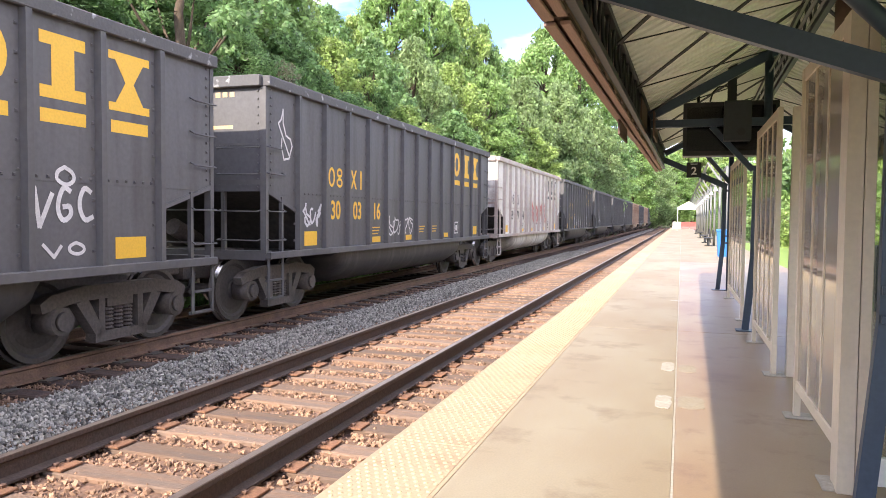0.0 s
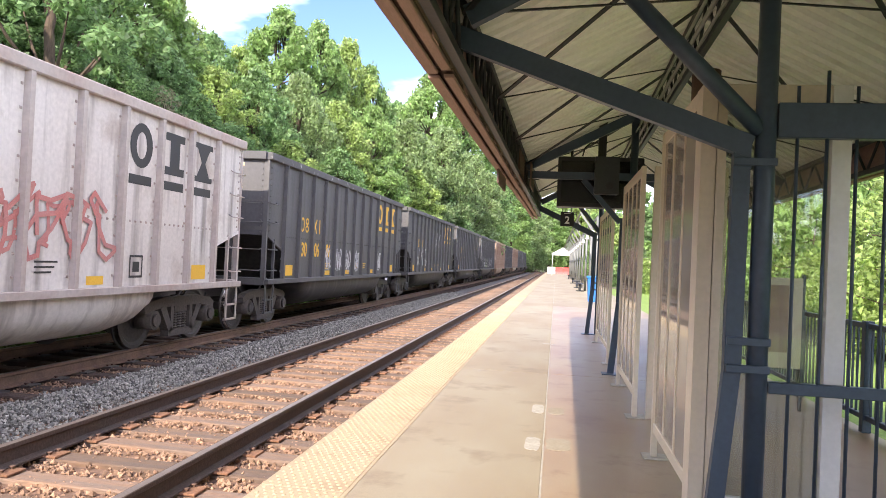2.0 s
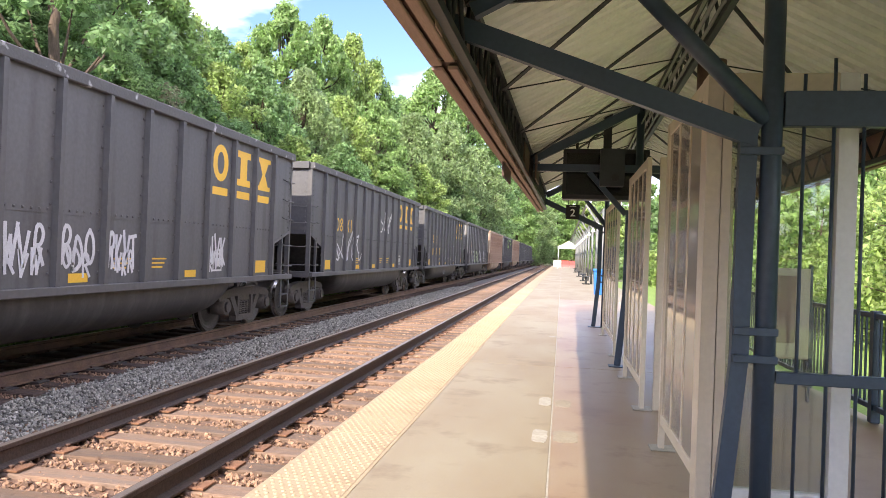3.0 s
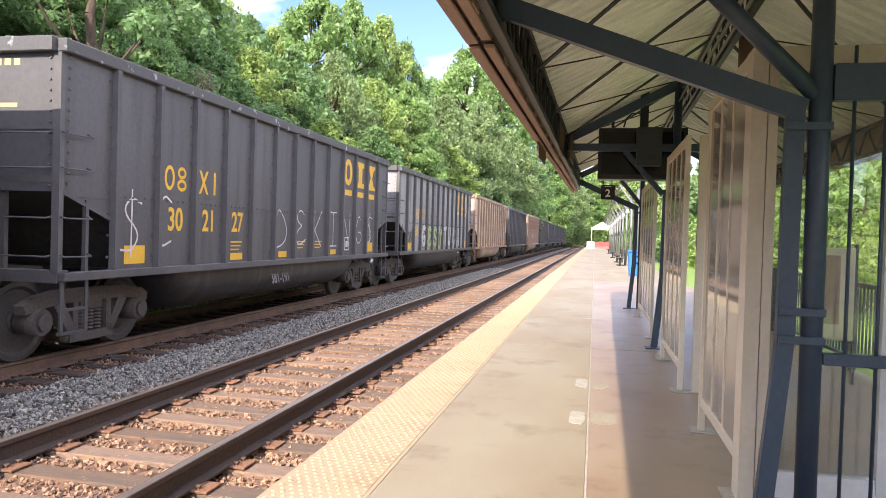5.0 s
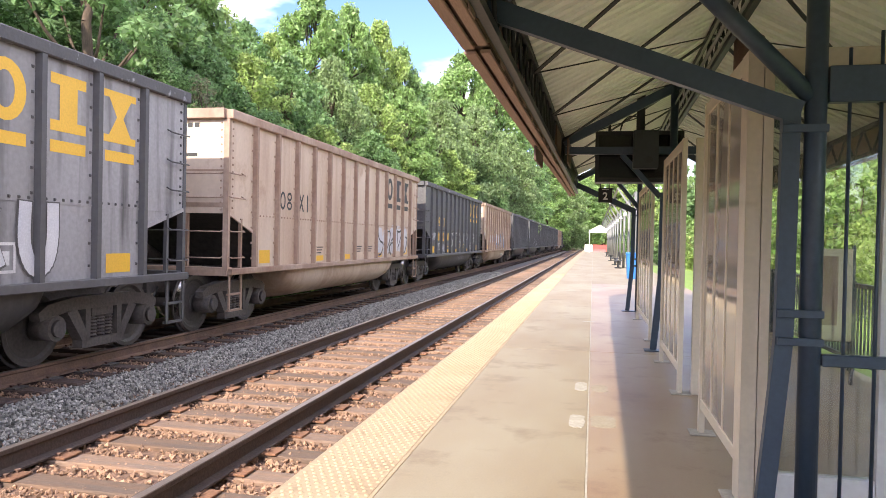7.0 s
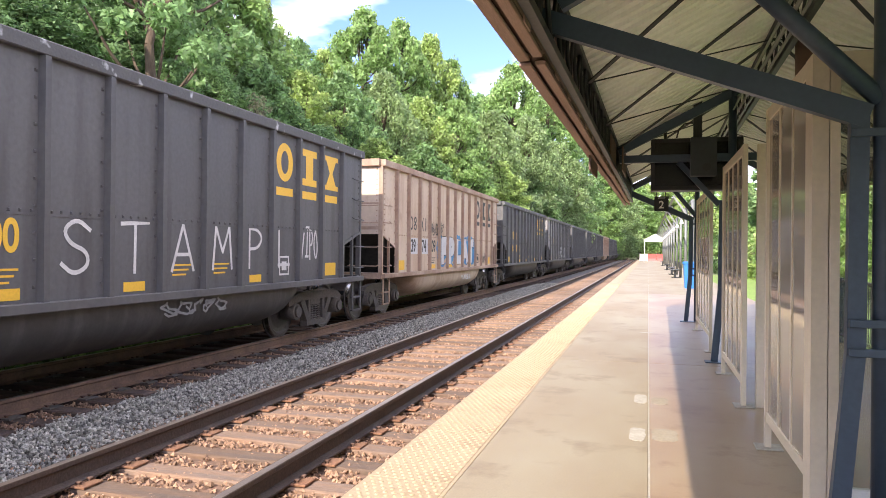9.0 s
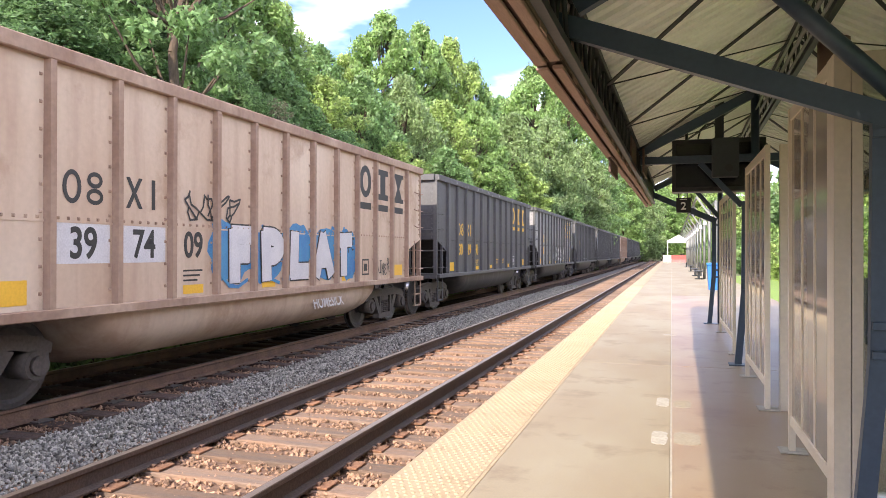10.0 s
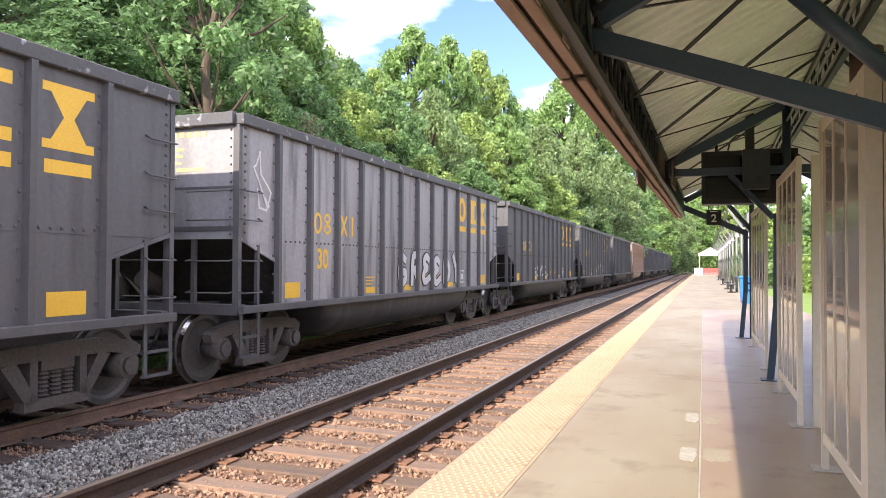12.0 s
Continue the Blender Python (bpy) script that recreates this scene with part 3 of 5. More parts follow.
        part("roof_covering", bm, M["roofing"], roof)
    # eave boards in lengths: an upright fascia and two boards below with a dark gap between
    y = -6.9
    first = True
    while y < C1 - 0.3:
        y2 = min(y + 6.0, C1)
        for x, s in ((EAVE_X, -1), (REAR_X, 1)):
            j = 0.014 if first else 0.0
            bm = bmesh.new()
            box(bm, (x + s * 0.085, y, EAVE_Z - j), (x + s * 0.105, y2, DECK_Z + 0.074), 0.004)
            fb = part("fascia_board", bm, M["fascia"], roof)
            bm = bmesh.new()
            box(bm, (x + s * 0.040, y + 0.02, EAVE_Z - 0.022 - j), (x + s * 0.104, y2 - 0.02, EAVE_Z - 0.002 - j), 0.004)
            part("outer_board", bm, M["fascia"], fb)
            bm = bmesh.new()
            box(bm, (x - s * 0.035, y + 0.05, EAVE_Z - 0.012 - j), (x + s * 0.020, y2 - 0.05, EAVE_Z + 0.012 - j), 0.004)
            part("inner_board", bm, M["fascia"], fb)
            bm = bmesh.new()
            box(bm, (x - s * 0.03, y + 0.05, EAVE_Z + 0.016), (x + s * 0.083, y2 - 0.05, EAVE_Z + 0.03))
            part("backing", bm, M["fascia_dark"], fb)
            k = y + 0.4
            while k < y2 - 0.3 and s < 0:
                bm = bmesh.new()
                box(bm, (x - s * 0.045, k, EAVE_Z - 0.004), (x - s * 0.038, k + 0.16, EAVE_Z + 0.035))
                part("clip_plate", bm, M["fascia"], fb)
                k += 0.62
        first = not first
        y = y2
    # lattice trusses along both eaves and below the ridge
    for x, z, h, step in ((EAVE_X + 0.07, EAVE_Z + 0.05, 0.36, 0.21), (REAR_X - 0.07, EAVE_Z - 0.02, 0.30, 0.30), (RIDGE_X - 0.03, RIDGE_Z - 0.47, 0.42, 0.36)):
        bm = bmesh.new()
        beam(bm, (x, C0, z), (x, C1, z), 0.05, 0.05)
        beam(bm, (x, C0, z + h), (x, C1, z + h), 0.05, 0.05)
        truss = part("lattice_truss", bm, M["steel_dark"], roof, "dark steel lattice truss")
        y, up = C0, True
        bm = bmesh.new()
        tube(bm, (x, 0, 0), (x, step, h), 0.014, 6)
        rise = mesh_of(bm, "web_rod", M["steel_dark"])
        bm = bmesh.new()
        tube(bm, (x, 0, h), (x, step, 0), 0.014, 6)
        fall = mesh_of(bm, "web_rod", M["steel_dark"])
        while y + step <= C1:
            shared("web_rod", rise if up else fall, truss, pose(0, y, z))
            y += step
            up = not up
    # rafters and flat cross-bracing under the deck
    for k, c in enumerate(COLS):
        for x, z in ((EAVE_X + 0.1, DECK_Z - 0.09), (REAR_X - 0.1, DECK_Z - 0.22)):
            bm = bmesh.new()
            beam(bm, (x, c, z), (RIDGE_X, c, RIDGE_Z - 0.10), 0.07, 0.12)
            part("rafter", bm, M["steel_blue"], roof)
        if k + 1 < len(COLS):
            d = COLS[k + 1] - c
            for x, z in ((EAVE_X + 0.08, DECK_Z), (REAR_X - 0.08, DECK_Z - 0.12)):
                for j in range(3):
                    y0, y1 = c + d * j / 3, c + d * (j + 1) / 3
                    for a, b in ((y0, y1), (y1, y0)):
                        bm = bmesh.new()
                        beam(bm, (x, a, z - 0.07), (RIDGE_X, b, RIDGE_Z - 0.10), 0.034, 0.012)
                        part("brace_strap", bm, M["steel_dark"], roof)
    # conduits along the ridge truss
    for dx, dz, r in ((-0.12, -0.40, 0.019), (-0.17, -0.37, 0.014), (-0.08, -0.46, 0.014), (-0.20, -0.43, 0.011)):
        bm = bmesh.new()
        tube(bm, (RIDGE_X + dx, C0, RIDGE_Z + dz), (RIDGE_X + dx, C1, RIDGE_Z + dz), r, 8)
        part("conduit", bm, M["conduit"], roof, "pale metal cable conduit")
    bm = bmesh.new()
    tube(bm, (1.30, 8.2, 2.75), (1.30, 8.2, 3.30), 0.13, 14)
    part("duct", bm, M["fascia_dark"], roof, "dark brown round duct")
    # boards hung below the eave
    for y, x in ((8.9, -0.075), (9.9, 0.075), (11.0, 0.16)):
        bm = bmesh.new()
        box(bm, (EAVE_X + x, y, EAVE_Z - (0.19 if x < 0 else -0.02)), (EAVE_X + x + 0.02, y + 0.9, EAVE_Z - 0.026 if x < 0 else EAVE_Z + 0.34), 0.004)
        part("drop_board", bm, M["fascia_dark"], roof, "weathered brown board at the eave")


def build_column(c, kind):
    """A round post with a strapped, kicked-out flat leg, an arm to the eave and a brace."""
    col = thing("canopy_column", "blue-grey steel canopy column with strapped leaning leg and braces", "column", "canopy columns", m=pose(0, c, 0))
    P = {11.3: 1.03, 17.0: 0.95}.get(c, 1.08)
    e = EAVE_X + SKEW * (c - 5)
    bm = bmesh.new()
    tube(bm, (P, 0, 0.014), (P, 0, RIDGE_Z - 0.16), 0.052, 20)
    part("post", bm, M["steel_blue"], col)
    bm = bmesh.new()
    box(bm, (P - 0.32, -0.11, 0), (P + 0.10, 0.11, 0.014), 0.004)
    part("base_plate", bm, M["steel_blue"], col)
    bm = bmesh.new()
    beam(bm, (P - 0.205, 0, 0.014), (P - 0.125, 0, 0.95), 0.055, 0.085)
    beam(bm, (P - 0.125, 0, 0.945), (P - 0.115, 0, 2.12), 0.055, 0.085)
    part("leg", bm, M["steel_blue"], col)
    for z in (0.96, 1.10, 2.02):
        bm = bmesh.new()
        box(bm, (P - 0.162, -0.034, z - 0.02), (P + 0.05, -0.028 - 0.026, z + 0.02), 0.003)
        part("strap", bm, M["steel_blue"], col)
    if kind == "beam":
        bm = bmesh.new()
        box(bm, (e + 0.12, -0.04, 2.63), (1.40, 0.04, 2.73), 0.004)
        part("cross_beam", bm, M["steel_blue"], col)
        bm = bmesh.new()
        beam(bm, (0.36, 0, 2.63), (P - 0.16, 0, 2.06), 0.05, 0.07)
        part("brace", bm, M["steel_blue"], col)
    else:
        bm = bmesh.new()
        beam(bm, (P - 0.075, 0, 2.10), (e - 0.03, 0, 2.71), 0.06, 0.115)
        part("eave_arm", bm, M["steel_blue"], col)
        bm = bmesh.new()
        tube(bm, (P - 0.02, 0, 2.18), (0.22, 0, 3.06), 0.045, 16)
        part("tube_brace", bm, M["steel_blue"], col)
    return col


def build_gate():
    """The railing that runs off from the nearest column."""
    g = thing("railing_screen", "blue-grey steel railing screen with thin bars, fixed to the column", "railing")
    Y, X0, X1 = 5.15, 1.135, 2.9
    for z0, z1, w in ((2.15, 2.33, 0.06), (0.84, 0.90, 0.05)):
        bm = bmesh.new()
        box(bm, (X0, Y - w / 2, z0), (X1, Y + w / 2, z1), 0.004)
        part("rail", bm, M["steel_blue"], g)
    i = 0
    x = X0 + 0.10
    while x < X1:
        bm = bmesh.new()
        tube(bm, (x, Y, 0.1), (x, Y, 2.33 + (0.17 if i % 2 else 0.09)), 0.0095, 8)
        part("bar", bm, M["steel_blue"], g)
        x += 0.142
        i += 1
    bm = bmesh.new()
    box(bm, (X1, Y - 0.04, 0), (X1 + 0.08, Y + 0.04, 2.4), 0.005)
    part("post", bm, M["steel_blue"], g)


# ---- shelters ----
def screen(parent, y0, y1, x, z0, z1, lights, end=0.09):
    """A glazed screen along the platform: posts, rails and narrow lights."""
    for y, w in ((y0, end), (y1 - 0.06, 0.06)):
        bm = bmesh.new()
        box(bm, (x - 0.022, y, 0.012), (x + 0.022, y + w, z1), 0.004)
        p = part("post", bm, M["beige"], parent)
        bm = bmesh.new()
        box(bm, (x - 0.085, y - 0.05, 0), (x + 0.10, y + w + 0.07, 0.012), 0.004)
        part("base_plate", bm, M["grout"], p, "pale grouted base plate")
    for a, b in ((z0, z0 + 0.07), (z1 - 0.09, z1)):
        bm = bmesh.new()
        box(bm, (x - 0.016, y0 + end, a), (x + 0.016, y1 - 0.06, b), 0.003)
        part("rail", bm, M["beige"], parent)
    step = (y1 - 0.06 - y0 - end) / lights
    for i in range(lights):
        a = y0 + end + i * step
        if i:
            bm = bmesh.new()
            box(bm, (x - 0.011, a - 0.018, z0 + 0.07), (x + 0.011, a + 0.018, z1 - 0.09), 0.003)
            part("mullion", bm, M["beige"], parent)
        bm = bmesh.new()
        box(bm, (x - 0.004, a + 0.008, z0 + 0.06), (x + 0.004, a + step - 0.008, z1 - 0.08))
        part("pane", bm, M["glass_tint"], parent, "bronze-tinted glass pane")


def cross_wall(parent, y, x0, x1, z0, z1, lights, key="beige", glass="glass_clear"):
    """A glazed wall across the platform."""
    step = (x1 - x0) / lights
    for i in range(lights + 1):
        a = x0 + i * step
        bm = bmesh.new()
        box(bm, (a - 0.035, y - 0.03, 0.0), (a + 0.035, y + 0.03, z1), 0.004)
        part("post", bm, M[key], parent)
    for i in range(lights):
        a = x0 + i * step
        for p, q in ((z0, z0 + 0.09), (1.02, 1.06), (z1 - 0.09, z1)):
            bm = bmesh.new()
            box(bm, (a + 0.037, y - 0.025, p), (a + step - 0.037, y + 0.025, q), 0.004)
            part("rail", bm, M[key], parent)
        bm = bmesh.new()
        box(bm, (a + 0.03, y - 0.004, z0 + 0.08), (a + step - 0.03, y + 0.004, z1 - 0.08))
        part("pane", bm, M[glass], parent)


def build_shelters():
    s = thing("glass_shelter", "beige metal windbreak with bronze-tinted glass panes", "shelter", "platform shelters")
    screen(s, 5.50, 7.03, 0.84, 0.20, 2.50, 3, 0.12)
    bm = bmesh.new()
    box(bm, (0.815, 5.43, 0.0), (0.895, 5.495, 2.50), 0.006)
    part("corner_panel", bm, M["beige"], s)
    # white-framed end of the near shelter, behind the railing
    x0, x1, y = 0.90, 1.60, 5.47
    for a, b, k in ((x0, x0 + 0.05, "beige"), (x1 - 0.10, x1, "white_frame")):
        bm = bmesh.new()
        box(bm, (a, y - 0.04, 0.0), (b, y + 0.04, 2.50), 0.005)
        part("end_post", bm, M[k], s)
    for z0, z1, k in ((0.06, 0.20, "white_frame"), (2.36, 2.50, "beige")):
        bm = bmesh.new()
        box(bm, (x0 + 0.052, y - 0.035, z0), (x1 - 0.102, y + 0.035, z1), 0.005)
        part("end_rail", bm, M[k], s)
    bm = bmesh.new()
    box(bm, (x0 + 0.045, y - 0.005, 0.19), (x1 - 0.095, y + 0.005, 2.37))
    part("end_pane", bm, M["glass_clear"], s)
    s = thing("glass_shelter", "beige metal windbreak with bronze-tinted glass panes", "shelter", "platform shelters")
    screen(s, 8.46, 10.4, 0.85, 0.20, 2.45, 4, 0.09)
    cross_wall(s, 8.50, 0.99, 1.60, 0.25, 2.45, 1)
    s = thing("glass_shelter", "beige metal windbreak with bronze-tinted glass panes", "shelter", "platform shelters")
    screen(s, 12.3, 15.4, 0.86, 0.20, 2.40, 5, 0.09)


def build_fence():
    f = thing("platform_fence", "dark green-grey steel picket fence along the platform back", "fence", kind="")
    X, Y0, Y1 = 2.98, 3.0, 22.0
    for z in (0.12, 0.98):
        bm = bmesh.new()
        box(bm, (X - 0.025, Y0, z), (X + 0.025, Y1, z + 0.05), 0.004)
        part("rail", bm, M["steel_blue"], f)
    bm = bmesh.new()
    box(bm, (-0.009, -0.009, 0.17), (0.009, 0.009, 0.98))
    me = mesh_of(bm, "picket", M["steel_blue"])
    bm = bmesh.new()
    box(bm, (-0.04, -0.04, 0), (0.04, 0.04, 1.05), 0.006)
    post = mesh_of(bm, "post", M["steel_blue"])
    n = int((Y1 - Y0) / 0.11)
    for i in range(n):
        if i % 17 == 0:
            shared("post", post, f, pose(X, Y0 + i * 0.11, 0))
        else:
            shared("picket", me, f, pose(X, Y0 + i * 0.11, 0))
    bm = bmesh.new()
    prism(bm, ((BACK, -0.95), (BACK, -0.10), (3.6, -0.16), (8.0, -0.55), (8.0, -1.2)), "y", P0, 60)
    lone("grass_bank", bm, M["grass"], "bright mown grass bank behind the platform", "grass", kind="structure")


def build_fixtures():
    # hanging display
    d = thing("hanging_display", "black two-sided departure display hung below the canopy", "display")
    bm = bmesh.new()
    box(bm, (0.01, 11.45, 2.27), (1.18, 11.75, 2.97), 0.012)
    part("case", bm, M["black"], d)
    bm = bmesh.new()
    box(bm, (0.06, 11.443, 2.33), (1.13, 11.451, 2.91), 0.002)
    part("panel", bm, M["screen"], d)
    bm = bmesh.new()
    box(bm, (0.55, 11.38, 2.90), (0.66, 11.44, 3.45), 0.004)
    part("hanger_plate", bm, M["black"], d)
    bm = bmesh.new()
    pipe(bm, [(0.50 - 0.16 * math.cos(a), 11.42, 2.97 + 0.2 * math.sin(a)) for a in (0, 0.6, 1.2, 1.8, 2.4, 3.0)], 0.012, 6)
    part("cable", bm, M["black"], d)
    for x in (0.2, 0.62):
        bm = bmesh.new()
        tube(bm, (x, 11.6, 2.96), (x, 11.6, 3.4), 0.02, 8)
        part("hanger", bm, M["black"], d)
    bm = bmesh.new()
    box(bm, (0.50, 11.05, 2.42), (0.82, 11.22, 2.92), 0.01)
    sp = lone("public_address_speaker", bm, M["steel_dark"], "dark boxed loudspeaker beside the hanging display", "loudspeaker")
    bm = bmesh.new()
    tube(bm, (0.70, 11.04, 2.53), (0.70, 11.06, 2.53), 0.05, 16)
    part("horn", bm, M["black"], sp)
    # track sign
    s = thing("track_sign", "small black hanging sign with a white figure 2", "sign")
    bm = bmesh.new()
    box(bm, (0.085, 15.0, 2.18), (0.335, 15.03, 2.45), 0.004)
    part("board", bm, M["black"], s)
    words("figure", "2", 0.19, M["sign_white"], s, pose(0.21, 14.996, 2.235, 90, 0, 0))
    bm = bmesh.new()
    box(bm, (0.15, 14.994, 2.415), (0.27, 14.998, 2.425))
    part("caption_bar", bm, M["sign_white"], s)
    for x in (0.12, 0.28):
        bm = bmesh.new()
        tube(bm, (x, 15.015, 2.44), (x, 15.015, 3.1), 0.007, 6)
        part("hanger", bm, M["black"], s)
    # notice board by the back fence
    nb = thing("notice_board", "framed route map board standing by the platform fence", "notice board", m=pose(2.46, 9.5, 0))
    bm = bmesh.new()
    box(bm, (-0.20, -0.03, 0.45), (0.20, 0.03, 1.42), 0.006)
    part("panel", bm, M["beige"], nb)
    bm = bmesh.new()
    box(bm, (-0.16, -0.036, 0.62), (0.06, -0.031, 1.34))
    part("map_sheet", bm, M["fascia"], nb, "faded printed sheet")
    for x in (-0.215, 0.215):
        bm = bmesh.new()
        box(bm, (x - 0.013, -0.025, 0), (x + 0.013, 0.025, 1.46), 0.004)
        part("post", bm, M["steel_blue"], nb)
    # bin
    b = thing("recycling_bin", "blue plastic recycling bin on the platform", "bin", m=pose(1.66, 31.8, 0))
    bm = bmesh.new()
    prism(bm, ((-0.26, 0.0), (0.26, 0.0), (0.31, 0.95), (-0.31, 0.95)), "y", -0.3, 0.3)
    part("body", bm, M["bin_blue"], b)
    bm = bmesh.new()
    box(bm, (-0.34, -0.33, 0.952), (0.34, 0.33, 1.06), 0.03)
    part("lid", bm, M["bin_blue"], b)
    # benches
    for y in (44, 50, 62, 80):
        e = thing("bench", "dark metal bench at the back of the platform", "bench", "platform benches", m=pose(1.45, y, 0))
        for nm, a, c in (("seat", (-0.25, -0.8, 0.42), (0.2, 0.8, 0.46)), ("backrest", (0.2, -0.8, 0.55), (0.25, 0.8, 0.88))):
            bm = bmesh.new()
            box(bm, a, c, 0.01)
            part(nm, bm, M["steel_dark"], e)
        for yy in (-0.6, 0.6):
            bm = bmesh.new()
            box(bm, (-0.05, yy - 0.04, 0.0), (0.05, yy + 0.04, 0.42))
            box(bm, (-0.2, yy - 0.04, 0.0), (0.22, yy + 0.04, 0.03))
            part("leg", bm, M["steel_dark"], e)
    # bare canopy frame farther on
    for k in range(12):
        y = 33 + k * 5.6
        e = thing("frame_post", "grey steel post of the open canopy frame", "post", "open canopy frame", m=pose(1.75, y, 0))
        bm = bmesh.new()
        tube(bm, (0, 0, 0), (0, 0, 3.6), 0.07, 10)
        part("post", bm, M["galvanised"], e)
        bm = bmesh.new()
        beam(bm, (-0.02, 0, 2.7), (-0.75, 0, 3.75), 0.06, 0.08)
        part("brace", bm, M["galvanised"], e)
        bm = bmesh.new()
        tube(bm, (-0.2, 0, 2.82), (-0.2, 0, 3.0), 0.13, 12, 0.05)
        part("lamp_shade", bm, M["lamp_white"], e)
    for x, z in ((1.75, 3.6), (1.0, 3.75)):
        bm = bmesh.new()
        beam(bm, (x, 33, z), (x, 95, z), 0.07, 0.09)
        lone("frame_beam", bm, M["galvanised"], "long grey steel beam of the open canopy frame", "beam", "open canopy frame")
    # market tent and barrier at the far end
    t = thing("pop_up_tent", "white pop-up tent at the platform end", "tent", m=pose(0.9, 104, 0))
    bm = bmesh.new()
    tip = bm.verts.new((0, 0, 3.9))
    ring = [bm.verts.new(p) for p in ((-1.5, -1.5, 3.05), (1.5, -1.5, 3.05), (1.5, 1.5, 3.05), (-1.5, 1.5, 3.05))]
    low = [bm.verts.new((v.co.x, v.co.y, 2.8)) for v in ring]
    for i in range(4):
        bm.faces.new((ring[i], ring[(i + 1) % 4], tip))
        bm.faces.new((low[i], low[(i + 1) % 4], ring[(i + 1) % 4], ring[i]))
    bm.faces.new(low[::-1])
    part("canopy", bm, M["tent"], t)
    for x, y in ((-1.4, -1.4), (1.4, -1.4), (1.4, 1.4), (-1.4, 1.4)):
        bm = bmesh.new()
        tube(bm, (x, y, 0), (x, y, 2.9), 0.04, 8)
        part("leg", bm, M["white_frame"], t)
    for x, key in ((-1.3, "tent"), (0.0, "barrier"), (1.3, "barrier")):
        e = thing("plastic_barrier", ("white" if key == "tent" else "red") + " water-filled plastic barrier across the platform end", "barrier", "plastic barriers", m=pose(0.6 + x, 122, 0))
        bm = bmesh.new()
        prism(bm, ((-0.3, 0), (0.3, 0), (0.22, 0.3), (0.12, 0.45), (0.12, 1.1), (-0.12, 1.1), (-0.12, 0.45), (-0.22, 0.3)), "x", -0.62, 0.62)
        part("body", bm, M[key], e)


# ---- the freight cars ----
CAR_L, CAR_P, HALF, TOP, SILL = 12.53, 13.75, 1.50, 3.58, 1.02
HL = CAR_L / 2


def scribble(bm, rnd, x, y0, y1, z0, z1, n, w):
    """Loose spray-can strokes as raised ribbons on the side plane."""
    for k in range(n):
        cy, cz = rnd.uniform(y0, y1), (z0 + z1) / 2
        pts = []
        ph, turns, wid = rnd.uniform(0, 6), rnd.uniform(0.6, 1.5), (y1 - y0) / n * rnd.uniform(0.6, 1.0)
        cy = y0 + (y1 - y0) * (k + 0.5) / n
        for i in range(15):
            a = ph + turns * 2 * math.pi * i / 14
            pts.append((cy + wid * (0.5 * math.cos(a) + 0.25 * math.sin(2.3 * a)), cz + (z1 - z0) / 2 * (0.8 * math.sin(a * 0.9 + k) + 0.2 * math.cos(3 * a))))
        for i, ((ya, za), (yb, zb)) in enumerate(zip(pts, pts[1:])):
            d = Vector((yb - ya, zb - za))
            if d.length < 1e-4:
                continue
            nrm = Vector((-d.y, d.x)).normalized() * w / 2
            d = d.normalized() * w * 0.3
            bm.faces.new([bm.verts.new((x + 0.0004 * i + 0.0001 * k, yy, zz)) for yy, zz in ((ya - d.x + nrm.x, za - d.y + nrm.y), (yb + d.x + nrm.x, zb + d.y + nrm.y), (yb + d.x - nrm.x, zb + d.y - nrm.y), (ya - d.x - nrm.x, za - d.y - nrm.y))])


def blob(bm, rnd, x, y, z, ry, rz, corner=4):
    k = 22
    bm.faces.new([bm.verts.new((x, y + ry * c * q * u, z + rz * s * q * u)) for c, s, q, u in
                  ((math.cos(a), math.sin(a), (abs(math.cos(a)) ** corner + abs(math.sin(a)) ** corner) ** (-1 / corner), rnd.uniform(0.86, 1.06))
                   for a in (2 * math.pi * i / k for i in range(k)))])


def rib_rows():
    return [-HL + 0.90 + (CAR_L - 1.92) * i / 12 for i in range(13)]


def build_truck(car, yc):
    t = new("truck")
    t.parent = car
    t.matrix_basis = pose(0, yc, 0)
    for dy in (-0.89, 0.89):
        bm = bmesh.new()
        tube(bm, (-1.0, dy, 0.46), (1.0, dy, 0.46), 0.08, 12)
        part("axle", bm, M["wheel"], t)
        for s in (-1, 1):
            bm = bmesh.new()
            rim = ((0.69, 0.06), (0.69, 0.485), (0.715, 0.485), (0.722, 0.465), (0.80, 0.455), (0.803, 0.40), (0.770, 0.36), (0.765, 0.30), (0.79, 0.15), (0.82, 0.14), (0.82, 0.06))
            rows = [[bm.verts.new((s * x, dy + r * math.cos(2 * math.pi * i / 36), 0.46 + r * math.sin(2 * math.pi * i / 36))) for i in range(36)] for x, r in rim]
            for p, q in zip(rows, rows[1:] + rows[:1]):
                for i in range(36):
                    bm.faces.new((p[i], p[(i + 1) % 36], q[(i + 1) % 36], q[i]))
            w = part("wheel", bm, M["wheel"], t)
            bm = bmesh.new()
            tube(bm, (s * 0.726, dy, 0.46), (s * 0.795, dy, 0.46), 0.466, 36, 0.458, caps=False)
            part("tread", bm, M["tread"], w, "bright polished wheel tread")
            bm = bmesh.new()
            tube(bm, (s * 0.86, dy, 0.46), (s * 1.13, dy, 0.46), 0.15, 16)
            tube(bm, (s * 1.13, dy, 0.46), (s * 1.17, dy, 0.46), 0.10, 12)
            part("axle_bearing", bm, M["under"], t)
    for s in (-1, 1):
        bm = bmesh.new()
        X0, X1 = s * 0.94, s * 1.08
